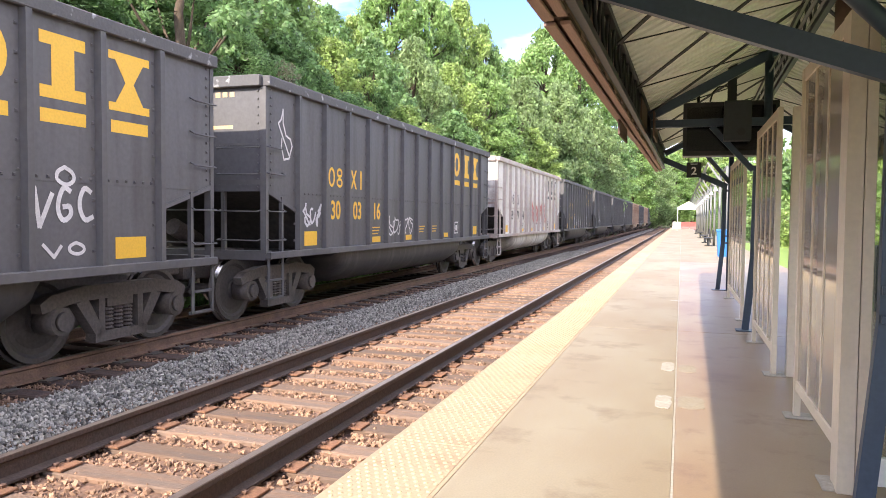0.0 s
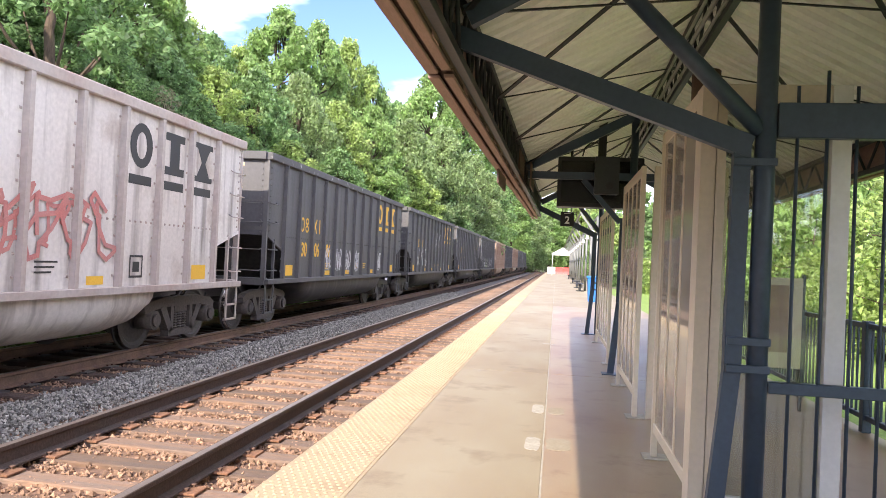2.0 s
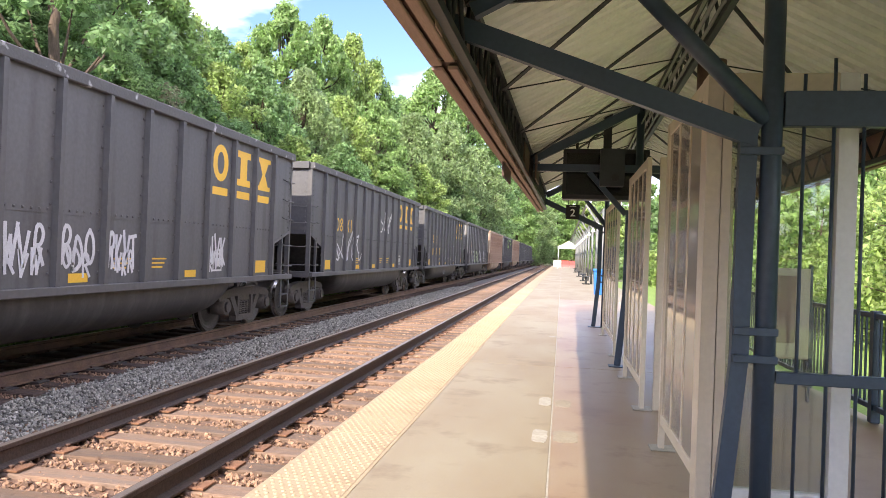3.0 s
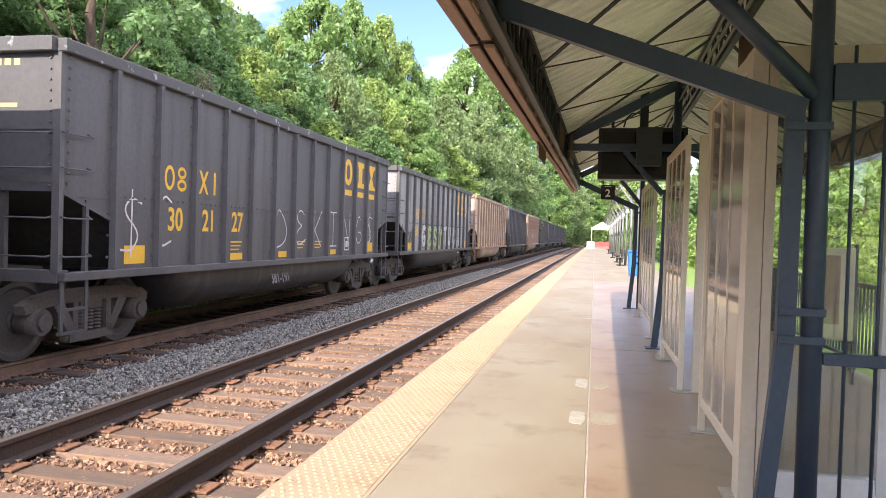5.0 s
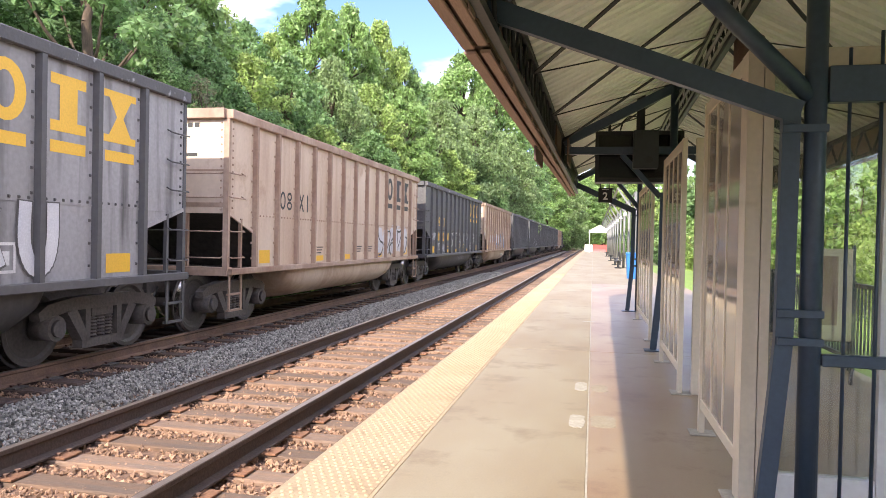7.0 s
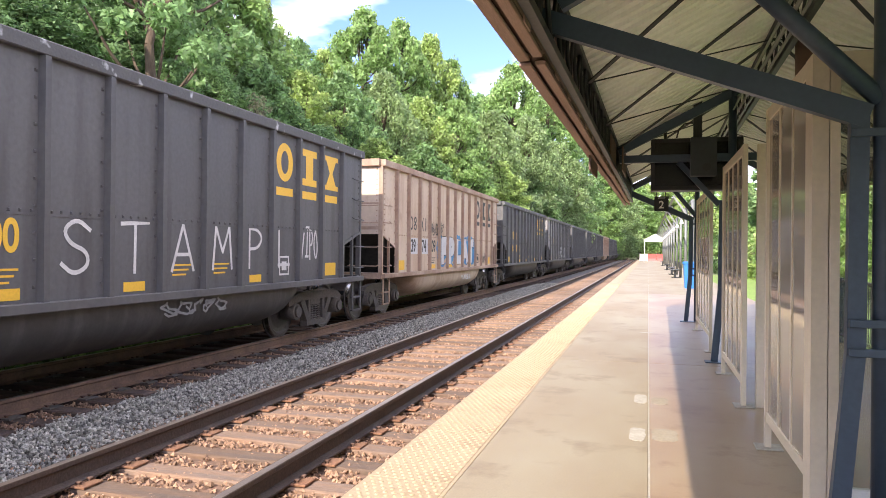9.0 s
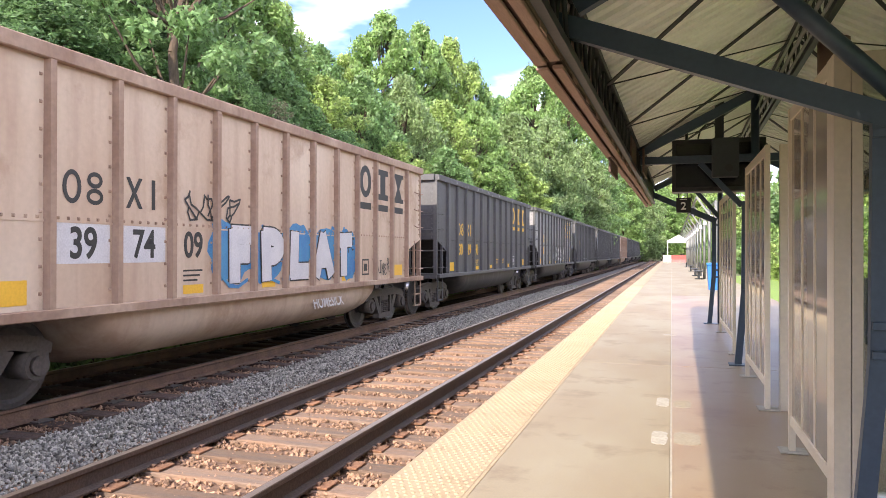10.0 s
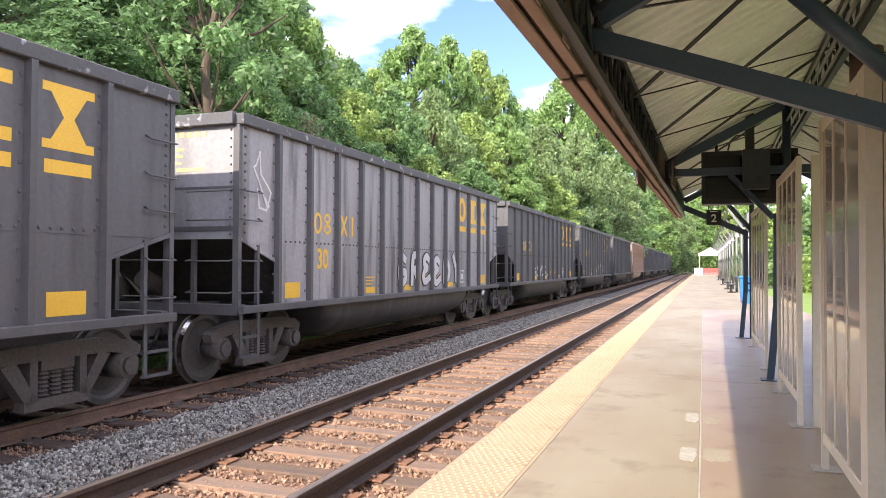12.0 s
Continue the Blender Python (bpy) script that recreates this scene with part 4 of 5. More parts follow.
        prism(bm, ((-1.12, 0.66), (-0.98, 0.74), (-0.55, 0.80), (0.55, 0.80), (0.98, 0.74), (1.12, 0.66), (1.1, 0.56), (0.62, 0.64), (-0.62, 0.64), (-1.1, 0.56)), "x", X0, X1)
        prism(bm, ((-0.66, 0.62), (-0.50, 0.66), (-0.26, 0.26), (-0.36, 0.20)), "x", X0, X1)
        prism(bm, ((0.66, 0.62), (0.50, 0.66), (0.26, 0.26), (0.36, 0.20)), "x", X0, X1)
        box(bm, (X0, -0.40, 0.16), (X1, 0.40, 0.27))
        for q in (-0.30, 0.30):
            box(bm, (X0, q - 0.045, 0.26), (X1, q + 0.045, 0.66))
        part("side_frame", bm, M["under"], t)
        for q in (-0.15, 0.0, 0.15):
            bm = bmesh.new()
            lathe(bm, [(0.272 + k * 0.021, 0.068 if k % 2 else 0.046) for k in range(13)], s * 1.01, q)
            part("spring", bm, M["under"], t)
        bm = bmesh.new()
        box(bm, (s * 0.3, -0.2, 0.53), (s * 1.06, 0.2, 0.66), 0.01)
        part("bolster", bm, M["under"], t)
    return t


def build_car(key, ink, label, m):
    """A bathtub coal gondola, its middle at the origin, rail tops at z = 0."""
    paint = M[key]
    dim = M[{"car_tan": "rib_tan", "car_white": "rib_white", "car_grey": "rib_dark"}.get(key, "rib_dark")]
    car = thing("coal_gondola", label, "freight car", "coal gondolas of the train", m=m)
    ribs = rib_rows()
    Y0, Y1 = -HL, HL
    for s in (-1, 1):
        bm = bmesh.new()
        out = [(Y0 + 0.06, TOP - 0.02), (Y0 + 0.06, 1.93), (ribs[0], 1.64), (ribs[0], SILL + 0.02), (ribs[-1], SILL + 0.02), (ribs[-1], 1.64), (Y1 - 0.06, 1.93), (Y1 - 0.06, TOP - 0.02)]
        prism(bm, out, "x", s * (HALF - 0.008), s * HALF)
        part("side_sheet", bm, paint, car)
        bm = bmesh.new()
        box(bm, (s * (HALF - 0.05), Y0, TOP - 0.15), (s * (HALF + 0.075), Y1, TOP), 0.012)
        part("top_chord", bm, M["chord_dark"] if key in ("car_dark", "car_grey") else dim, car)
        bm = bmesh.new()
        box(bm, (s * (HALF - 0.04), Y0 + 0.02, SILL - 0.07), (s * (HALF + 0.085), Y1 - 0.02, SILL + 0.03), 0.008)
        part("side_sill", bm, dim, car)
        for (ya, za), (yb, zb) in (((Y0 + 0.06, 1.93), (ribs[0], 1.64)), ((Y1 - 0.06, 1.93), (ribs[-1], 1.64))):
            bm = bmesh.new()
            beam(bm, (s * HALF, ya, za), (s * HALF, yb, zb), 0.03, 0.05)
            part("cut_flange", bm, paint, car)
        bm = bmesh.new()
        box(bm, (s * HALF, Y0 + 0.08, 1.885), (s * (HALF + 0.007), Y1 - 0.08, 1.905))
        part("belt_seam", bm, paint, car)
        bm = bmesh.new()
        prism(bm, ((-0.05, 0), (0.05, 0), (0.036, 0.075), (-0.036, 0.075)), "z", SILL + 0.03, TOP - 0.15)
        for v in bm.verts:
            v.co = Vector((v.co.y * s, v.co.x, v.co.z))
        rib_me = mesh_of(bm, "rib", dim)
        for y in ribs:
            shared("rib", rib_me, car, pose(s * HALF, y, 0))
        verts, faces = [], []

        def rivet(x, y, z, r=0.017):
            o = len(verts)
            verts.extend([(x, y - r, z - r), (x, y + r, z - r), (x, y + r, z + r), (x, y - r, z + r)])
            verts.extend([(x + s * 0.016, y + a * r * 0.5, z + b * r * 0.5) for a, b in ((-1, -1), (1, -1), (1, 1), (-1, 1))])
            faces.append((o + 4, o + 5, o + 6, o + 7))
            faces.extend([(o + i, o + (i + 1) % 4, o + 4 + (i + 1) % 4, o + 4 + i) for i in range(4)])
        for a, b in zip(ribs, ribs[1:]):
            for i in range(6):
                rivet(s * HALF, a + 0.12 + (b - a - 0.24) * i / 5, 1.93)
        for y in ribs:
            for i in range(9):
                rivet(s * HALF, y - 0.085, 1.2 + i * 0.26)
        for i in range(13):
            rivet(s * (HALF + 0.004), Y0 + 0.14, 2.02 + i * 0.115)
            rivet(s * (HALF + 0.004), Y1 - 0.14, 2.02 + i * 0.115)
        me = bpy.data.meshes.new("rivets")
        me.from_pydata(verts, [], faces)
        me.materials.append(dim)
        ob = tagged(new("rivets", me), kind="stuff")
        ob.parent = car
        # corner posts, ladders and steps
        for ye, d in ((Y0, 1), (Y1, -1)):
            bm = bmesh.new()
            box(bm, (s * (HALF - 0.08), ye, SILL), (s * (HALF + 0.012), ye + d * 0.07, TOP - 0.15), 0.004)
            part("corner_post", bm, dim, car)
            bm = bmesh.new()
            box(bm, (s * (HALF - 0.03), ye + d * 0.42, SILL), (s * (HALF + 0.02), ye + d * 0.47, 1.86), 0.004)
            part("ladder_stile", bm, dim, car)
            for z in (1.24, 1.66, 2.20, 2.58, 2.98) if d < 0 else (1.24, 1.66, 2.20, 2.58):
                bm = bmesh.new()
                xo = s * (HALF + 0.075)
                pipe(bm, ((s * HALF, ye + d * 0.03, z), (xo, ye + d * 0.03, z - 0.02), (xo, ye + d * 0.45, z - 0.02), (s * HALF, ye + d * 0.45, z + 0.02)), 0.011, 6)
                part("grab_iron", bm, dim, car)
            bm = bmesh.new()
            for q in (0.03, 0.42):
                box(bm, (s * (HALF + 0.01), ye + d * q, 0.36), (s * (HALF + 0.03), ye + d * (q + 0.05), SILL))
            for z in (0.36, 0.62):
                box(bm, (s * (HALF - 0.02), ye + d * 0.03, z), (s * (HALF + 0.03), ye + d * 0.47, z + 0.03))
            part("sill_step", bm, dim, car)
        # lining plates of the inside
        bm = bmesh.new()
        box(bm, (s * (HALF - 0.03), Y0 + 1.3, SILL + 0.05), (s * (HALF - 0.012), Y1 - 1.3, TOP - 0.2))
        part("inner_lining", bm, M["car_inner"], car)
    # ends: upright plate above, hopper slope below
    for ye, d in ((Y0, 1), (Y1, -1)):
        bm = bmesh.new()
        box(bm, (-HALF + 0.085, ye + d * 0.02, 1.93), (HALF - 0.085, ye + d * 0.05, TOP - 0.02))
        plate = part("end_plate", bm, paint, car)
        bm = bmesh.new()
        box(bm, (-HALF + 0.085, ye + d * 0.014, 2.03), (HALF - 0.085, ye + d * 0.0199, 2.10))
        box(bm, (-HALF + 0.085, ye + d * 0.012, 2.60), (HALF - 0.085, ye + d * 0.0199, 2.63))
        part("end_stiffener", bm, dim, plate)
        for z, x0, x1, h in [(3.30, 0.30 + 0.12 * i, 0.38 + 0.12 * i, 0.075) for i in range(6)] + [(3.12, 0.1, 0.34, 0.04), (3.12, 0.40, 0.62, 0.04), (3.03, 0.14, 0.60, 0.04), (2.94, 0.05, 0.28, 0.035), (2.94, 0.33, 0.58, 0.035), (2.84, -0.5, -0.1, 0.05), (2.84, 0.0, 0.42, 0.05), (2.84, 0.5, 0.95, 0.05)]:
            bm = bmesh.new()
            box(bm, (x0, ye + d * 0.016, z), (x1, ye + d * 0.02, z + h))
            part("stencil_bar", bm, M["faded"] if ink is M["yellow"] else ink, plate)
        bm = bmesh.new()
        for x in (-HALF + 0.13, HALF - 0.13):
            for i in range(13):
                tube(bm, (x, ye + d * 0.022, 1.99 + i * 0.115), (x, ye + d * 0.004, 1.99 + i * 0.115), 0.018, 6, 0.010)
        tagged(part("end_rivets", bm, dim, plate), kind="stuff")
        bm = bmesh.new()
        box(bm, (-HALF + 0.05, ye - d * 0.07, TOP - 0.15), (HALF - 0.05, ye + d * 0.05, TOP + 0.012), 0.01)
        part("end_chord", bm, M["chord_dark"] if key in ("car_dark", "car_grey") else dim, car)
        bm = bmesh.new()
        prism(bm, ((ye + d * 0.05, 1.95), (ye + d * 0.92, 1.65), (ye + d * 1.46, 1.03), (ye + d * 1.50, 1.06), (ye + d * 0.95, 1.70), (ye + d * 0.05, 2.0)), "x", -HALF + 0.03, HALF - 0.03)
        part("slope_sheet", bm, M["soot_shade"], car, "sooty sloped floor sheet darkened with the shade of the hollow")
        bm = bmesh.new()
        box(bm, (-HALF, ye, SILL - 0.09), (HALF, ye + d * 0.18, SILL + 0.05), 0.006)
        part("end_sill", bm, dim, car)
        for x in (-0.75, 0.75):
            bm = bmesh.new()
            box(bm, (x - 0.03, ye + d * 0.05, SILL), (x + 0.03, ye + d * 0.11, 1.98))
            part("end_post", bm, dim, car)
        for z in (1.24, 1.66, 2.20, 2.58):
            bm = bmesh.new()
            pipe(bm, ((0.72, ye + d * 0.05, z), (0.72, ye - d * 0.05, z - 0.02), (HALF - 0.1, ye - d * 0.05, z - 0.02), (HALF - 0.1, ye + d * 0.04, z)), 0.011, 6)
            part("end_grab", bm, dim, car)
        bm = bmesh.new()
        box(bm, (-0.55, ye + d * 0.2, 1.0), (0.55, ye + d * 0.9, 1.06))
        box(bm, (-0.16, ye - d * 0.1, 0.62), (0.16, ye + d * 2.2, 0.93))
        part("centre_sill", bm, M["under"], car)
        bm = bmesh.new()
        box(bm, (-0.09, ye - d * 0.62, 0.70), (0.09, ye - d * 0.08, 0.86), 0.02)
        box(bm, (-0.16, ye - d * 0.62, 0.66), (0.16, ye - d * 0.42, 0.94), 0.03)
        part("coupler", bm, M["under"], car)
        bm = bmesh.new()
        pts = [(0.3, ye - d * 0.02, 0.72), (0.34, ye - d * 0.22, 0.52), (0.28, ye - d * 0.42, 0.42), (0.18, ye - d * 0.6, 0.44)]
        pipe(bm, pts, 0.025, 8)
        part("brake_hose", bm, M["black"], car)
        bm = bmesh.new()
        tube(bm, (-0.5, ye + d * 0.5, 1.4), (-0.5, ye + d * 1.1, 1.15), 0.14, 12)
        part("brake_cylinder", bm, M["under"], car)
        build_truck(car, ye + d * 1.14)
    # belly tub between the trucks
    bm = bmesh.new()
    n = 14
    prof = [(HALF - 0.02, SILL)] + [((HALF - 0.02) * math.cos(a) ** 0.55, SILL - 0.68 * math.sin(a) ** 0.7) for a in (math.pi / 2 * i / 8 for i in range(1, 8))] + [(0.25, 0.28)]
    prof = prof + [(-x, z) for x, z in prof[::-1]]
    rings = []
    for y, k in ((-HL + 2.5, 0.28), (-HL + 2.62, 0.66), (-HL + 2.9, 0.9), (-HL + 3.3, 1.0), (HL - 3.3, 1.0), (HL - 2.9, 0.9), (HL - 2.62, 0.66), (HL - 2.5, 0.28)):
        rings.append([bm.verts.new((x * (0.9 + 0.1 * k), y, SILL - 0.02 + (z - SILL) * k)) for x, z in prof])
    for r0, r1 in zip(rings, rings[1:]):
        for i in range(len(prof) - 1):
            bm.faces.new((r0[i], r0[i + 1], r1[i + 1], r1[i])).smooth = True
    bm.faces.new(rings[0])
    bm.faces.new(rings[-1][::-1])
    # yellow-lettered cars get the tub colour that holds soot and underside shade
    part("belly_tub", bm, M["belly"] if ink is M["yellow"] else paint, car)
    bm = bmesh.new()
    box(bm, (-HALF + 0.04, Y0 + 1.4, SILL - 0.01), (HALF - 0.04, Y1 - 1.4, SILL + 0.015))
    part("floor", bm, M["car_inner"], car)
    # road marks: emblem of three blocks with underlines, reporting mark bars, number
    x = HALF + 0.003
    for a, b, kind in ((9, 10, 0), (10, 11, 1), (11, 12, 2)):
        c = (ribs[a] + ribs[b]) / 2 + 0.0
        bm = bmesh.new()
        w, h, z = 0.275, 0.31, 2.98
        if kind == 0:
            k = 20
            o = [bm.verts.new((x, c + w * math.cos(2 * math.pi * i / k), z + h * math.sin(2 * math.pi * i / k))) for i in range(k)]
            q = [bm.verts.new((x, c + w * 0.45 * math.cos(2 * math.pi * i / k), z + h * 0.6 * math.sin(2 * math.pi * i / k))) for i in range(k)]
            for i in range(k):
                bm.faces.new((o[i], o[(i + 1) % k], q[(i + 1) % k], q[i]))
        elif kind == 1:
            for ya, yb, za, zb in ((-1, 1, 0.62, 1), (-0.5, 0.5, -0.62, 0.62), (-1, 1, -1, -0.62)):
                bm.faces.new([bm.verts.new((x, c + w * p, z + h * r)) for p, r in ((ya, za), (yb, za), (yb, zb), (ya, zb))])
        else:
            for sgn in (-1, 1):
                bm.faces.new([bm.verts.new((x, c + w * p, z + h * r * sgn)) for p, r in ((-1.1, 1), (1.1, 1), (1.1, 0.72), (0.75, 0.72), (0.22, 0), (-0.22, 0), (-0.75, 0.72), (-1.1, 0.72))])
        bm.faces.new([bm.verts.new((x, c + p, r)) for p, r in ((-w, 2.44), (w, 2.44), (w, 2.57), (-w, 2.57))])
        part("emblem_block", bm, ink, car, "painted road emblem with an underline")
    for i, sp in ((0, 0.42), (3, 0.40), (5, 0.36), (8, 0.34), (11, 0.46)):
        c = (ribs[i] + ribs[i + 1]) / 2
        z = 1.22 if i in (0, 11) else 1.14
        hh = 0.115 if i in (0, 11) else 0.055
        bm = bmesh.new()
        bm.faces.new([bm.verts.new((x + 0.001, c + p, r)) for p, r in ((-sp / 2, z - hh), (sp / 2, z - hh), (sp / 2, z + hh), (-sp / 2, z + hh))])
        part("reflector_patch", bm, M["yellow"], car, "yellow reflective patch")
    return car


def car_marks(car, number, ink):
    """Reporting-mark blocks, car number and small stencil lines on the platform side."""
    ribs = rib_rows()
    x = HALF + 0.004
    for i, txt in enumerate(number):
        c = (ribs[1 + i] + ribs[2 + i]) / 2
        words("car_number", txt, 0.44, ink, car, pose(x, c, 1.54, 90, 0, 90), width=0.85)
    bm = bmesh.new()

    def ring(y, z, ry, rz, w, k=18):
        rows = [[bm.verts.new((x, y + (ry - e) * math.cos(2 * math.pi * i / k), z + (rz - e) * math.sin(2 * math.pi * i / k))) for i in range(k)] for e in (0, w)]
        for i in range(k):
            bm.faces.new((rows[0][i], rows[0][(i + 1) % k], rows[1][(i + 1) % k], rows[1][i]))

    def bar(ya, za, yb, zb, w, up=0.0):
        bm.faces.new([bm.verts.new((x + up, yy, zz)) for yy, zz in ((ya - w / 2, za), (ya + w / 2, za), (yb + w / 2, zb), (yb - w / 2, zb))])
    c = (ribs[1] + ribs[2]) / 2
    ring(c - 0.15, 2.25, 0.12, 0.17, 0.05)
    ring(c + 0.15, 2.335, 0.105, 0.085, 0.045)
    ring(c + 0.15, 2.165, 0.115, 0.085, 0.045)
    c = (ribs[2] + ribs[3]) / 2
    bar(c - 0.26, 2.08, c - 0.06, 2.42, 0.06)
    bar(c - 0.06, 2.08, c - 0.26, 2.42, 0.06, 0.001)
    bar(c + 0.15, 2.08, c + 0.15, 2.42, 0.06)
    tagged(part("reporting_mark", bm, ink, car), kind="stuff")
    bm = bmesh.new()
    for i in (3, 6, 7):
        c = (ribs[i] + ribs[i + 1]) / 2
        for k in range(3):
            bm.faces.new([bm.verts.new((x, c + yy, 1.36 - k * 0.06 + zz)) for yy, zz in ((-0.2, 0), (0.18 - 0.05 * k, 0), (0.18 - 0.05 * k, 0.022), (-0.2, 0.022))])
    part("stencil_lines", bm, ink, car)
    bm = bmesh.new()
    c = (ribs[9] + ribs[10]) / 2
    for ya, yb, za, zb in ((-0.16, 0.16, 1.44, 1.47), (-0.16, 0.16, 1.16, 1.19), (-0.16, -0.13, 1.19, 1.44), (0.13, 0.16, 1.19, 1.44), (-0.08, 0.08, 1.24, 1.38)):
        bm.faces.new([bm.verts.new((x, c + yy, zz)) for yy, zz in ((ya, za), (yb, za), (yb, zb), (ya, zb))])
    part("stencil_box", bm, M["chalk"] if ink is M["yellow"] else ink, car)


def tag_paint(car, seed, key, y0, y1, z0, z1, n, w, fill=None, label="spray-painted graffiti strokes", lift=0.0):
    rnd = random.Random(seed)
    x = HALF + 0.006 + lift
    if fill:
        bm = bmesh.new()
        for k in range(n):
            blob(bm, rnd, x - 0.002 + 0.0003 * k, y0 + (y1 - y0) * (k + 0.5) / n, (z0 + z1) / 2 + rnd.uniform(-0.05, 0.05), (y1 - y0) / n * rnd.uniform(0.42, 0.56), (z1 - z0) / 2 * rnd.uniform(0.8, 1.05), 3)
        tagged(part("graffiti_fill", bm, M[fill], car, "filled spray-paint lettering shapes"), kind="stuff")
    bm = bmesh.new()
    scribble(bm, rnd, x, y0, y1, z0, z1, n, w)
    tagged(part("graffiti", bm, M[key], car, label), kind="stuff")


# hand-drawn letters: strokes in a unit square
CHALK_D = {"V": (((0.0, 1), (0.42, 0), (0.95, 0.85)),), "C": (((0.85, 0.85), (0.45, 1), (0.08, 0.5), (0.4, 0.02), (0.9, 0.15)),),
           "T": (((0.0, 0.95), (1.0, 1.0)), ((0.5, 0.98), (0.48, 0.0))), "A": (((0.02, 0), (0.5, 1), (0.98, 0)), ((0.2, 0.35), (0.8, 0.35)))}
CHALK_E = {"M": (((0.0, 0), (0.15, 1), (0.5, 0.4), (0.85, 1), (1.0, 0)),), "P": (((0.1, 0), (0.1, 1)), ((0.1, 1), (0.6, 0.98), (0.9, 0.75), (0.6, 0.5), (0.1, 0.48))),
           "L": (((0.1, 1), (0.1, 0)), ((0.05, 0.05), (0.85, 0.05))), "Y": (((0.0, 1), (0.45, 0.5), (1.0, 1)), ((0.45, 0.55), (0.4, 0)))}
CHALK_F = {"U": (((0.1, 1), (0.05, 0.4), (0.3, 0.02), (0.7, 0.05), (0.9, 0.4), (0.9, 1)),), "R": (((0.1, 0), (0.1, 1), (0.6, 1), (0.85, 0.75), (0.6, 0.5), (0.15, 0.48)), ((0.35, 0.5), (0.9, 0))),
           "O": (((0.5, 1), (0.1, 0.75), (0.05, 0.3), (0.5, 0), (0.95, 0.3), (0.9, 0.75), (0.5, 1)),), "W": (((0.0, 1), (0.25, 0), (0.5, 0.7), (0.75, 0), (1.0, 1)),)}
CHALK_A = {"D": (((0, 0), (0.05, 0.97), (0.45, 0.85), (0.85, 0.5), (0.8, 0.2), (0.4, 0.03), (0, 0)),),
           "E": (((0.75, 0.85), (0.4, 1), (0.05, 0.8), (0.25, 0.62), (0.6, 0.55), (0.15, 0.45), (0, 0.2), (0.3, 0.02), (0.9, 0.2)),)}
CHALK_B = {"K": (((0.1, 0), (0.12, 1)), ((0.85, 1), (0.15, 0.45), (0.8, 0))), "I": (((0.5, 0), (0.5, 1)), ((0.1, 1), (0.9, 1)), ((0.1, 0), (0.9, 0))),
           "N": (((0.05, 0), (0.1, 1), (0.8, 0), (0.9, 1)),)}
CHALK_C = {"G": (((0.8, 0.85), (0.4, 1), (0.05, 0.4), (0.4, 0), (0.9, 0.2), (0.8, 0.45), (0.45, 0.42)),),
           "S": (((0.85, 0.9), (0.4, 1), (0.1, 0.75), (0.8, 0.4), (0.5, 0.1), (0.05, 0.12)), ((0.45, 1.12), (0.45, 0)))}
CHALK_G = {"s": (((0.9, 0.8), (0.5, 1), (0.1, 0.8), (0.3, 0.55), (0.8, 0.42), (0.85, 0.15), (0.4, 0.0), (0.05, 0.2)),), "H": (((0.1, 0), (0.12, 1)), ((0.9, 0), (0.85, 1)), ((0.1, 0.5), (0.88, 0.52))), "F": (((0.1, 0), (0.1, 1)), ((0.1, 1), (0.85, 1)), ((0.1, 0.55), (0.65, 0.55)))}
CHALK = {**CHALK_G, **CHALK_A, **CHALK_B, **CHALK_C, **CHALK_D, **CHALK_E, **CHALK_F}


def chalk_letter(car, ch, y, z, wide, high, w, key="chalk", lift=0.0, name="chalk_letter", label="hand-drawn chalk letter on the side", lean=0.0):
    """One letter drawn with a paint stick or can: ribbon strokes rounded by corner cutting."""
    bm = bmesh.new()
    step = 0
    for stroke in CHALK[ch]:
        pts = [Vector((y + (p + lean * q) * wide, z + q * high)) for p, q in stroke]
        if len(pts) > 4 and ch not in "NMW":
            for _ in range(2):
                cut = [pts[0]]
                for a, b in zip(pts, pts[1:]):
                    cut += [a.lerp(b, 0.25), a.lerp(b, 0.75)]
                pts = cut + [pts[-1]]
        for a, b in zip(pts, pts[1:]):
            d = (b - a).normalized()
            e, g = d * w * 0.3, Vector((-d.y, d.x)) * w / 2
            step += 1
            bm.faces.new([bm.verts.new((HALF + 0.005 + lift + 0.00012 * step, *q)) for q in (a - e + g, b + e + g, b + e - g, a - e - g)])
    tagged(part(name, bm, M[key], car, label), kind="stuff")


def piece(car, text, y0, y1, z0, z1, keys, shade="ink", w=0.15, rim=0.05):
    """A filled graffiti piece: fat letters in keys, each over a wider rim."""
    step = (y1 - y0) / len(text)
    rnd = random.Random(len(text) + int(10 * y0))
    for i, ch in enumerate(text):
        wide, dz = step * 0.66, rnd.uniform(-0.03, 0.03)
        at = (y0 + i * step + step * 0.17, z0 + w / 2 + dz, wide, z1 - z0 - w, )
        lean = rnd.uniform(-0.08, 0.08)
        chalk_letter(car, ch, *at, w + rim, shade, 0.002 + 0.004 * (i % 2), "graffiti_rim", "dark spray-paint outline", lean)
        chalk_letter(car, ch, *at, w, keys[i % len(keys)], 0.010 + 0.004 * (i % 2), "graffiti_letter", "filled spray-paint letter", lean)


def tag(car, text, y0, y1, z0, z1, w=0.04, key="chalk"):
    """A quick one-line tag."""
    step = (y1 - y0) / len(text)
    rnd = random.Random(int(100 * (y1 + 20)))
    for i, ch in enumerate(text):
        up = rnd.uniform(-0.06, 0.06)
        chalk_letter(car, ch, y0 + i * step + 0.05 * step, z0 + up, step * 0.8, z1 - z0, w, key, 0.001, "graffiti", "thin spray-painted tag stroke", rnd.uniform(-0.2, 0.2))


# ---- trees ----
def leaf_cloud(seed, lobes, size):
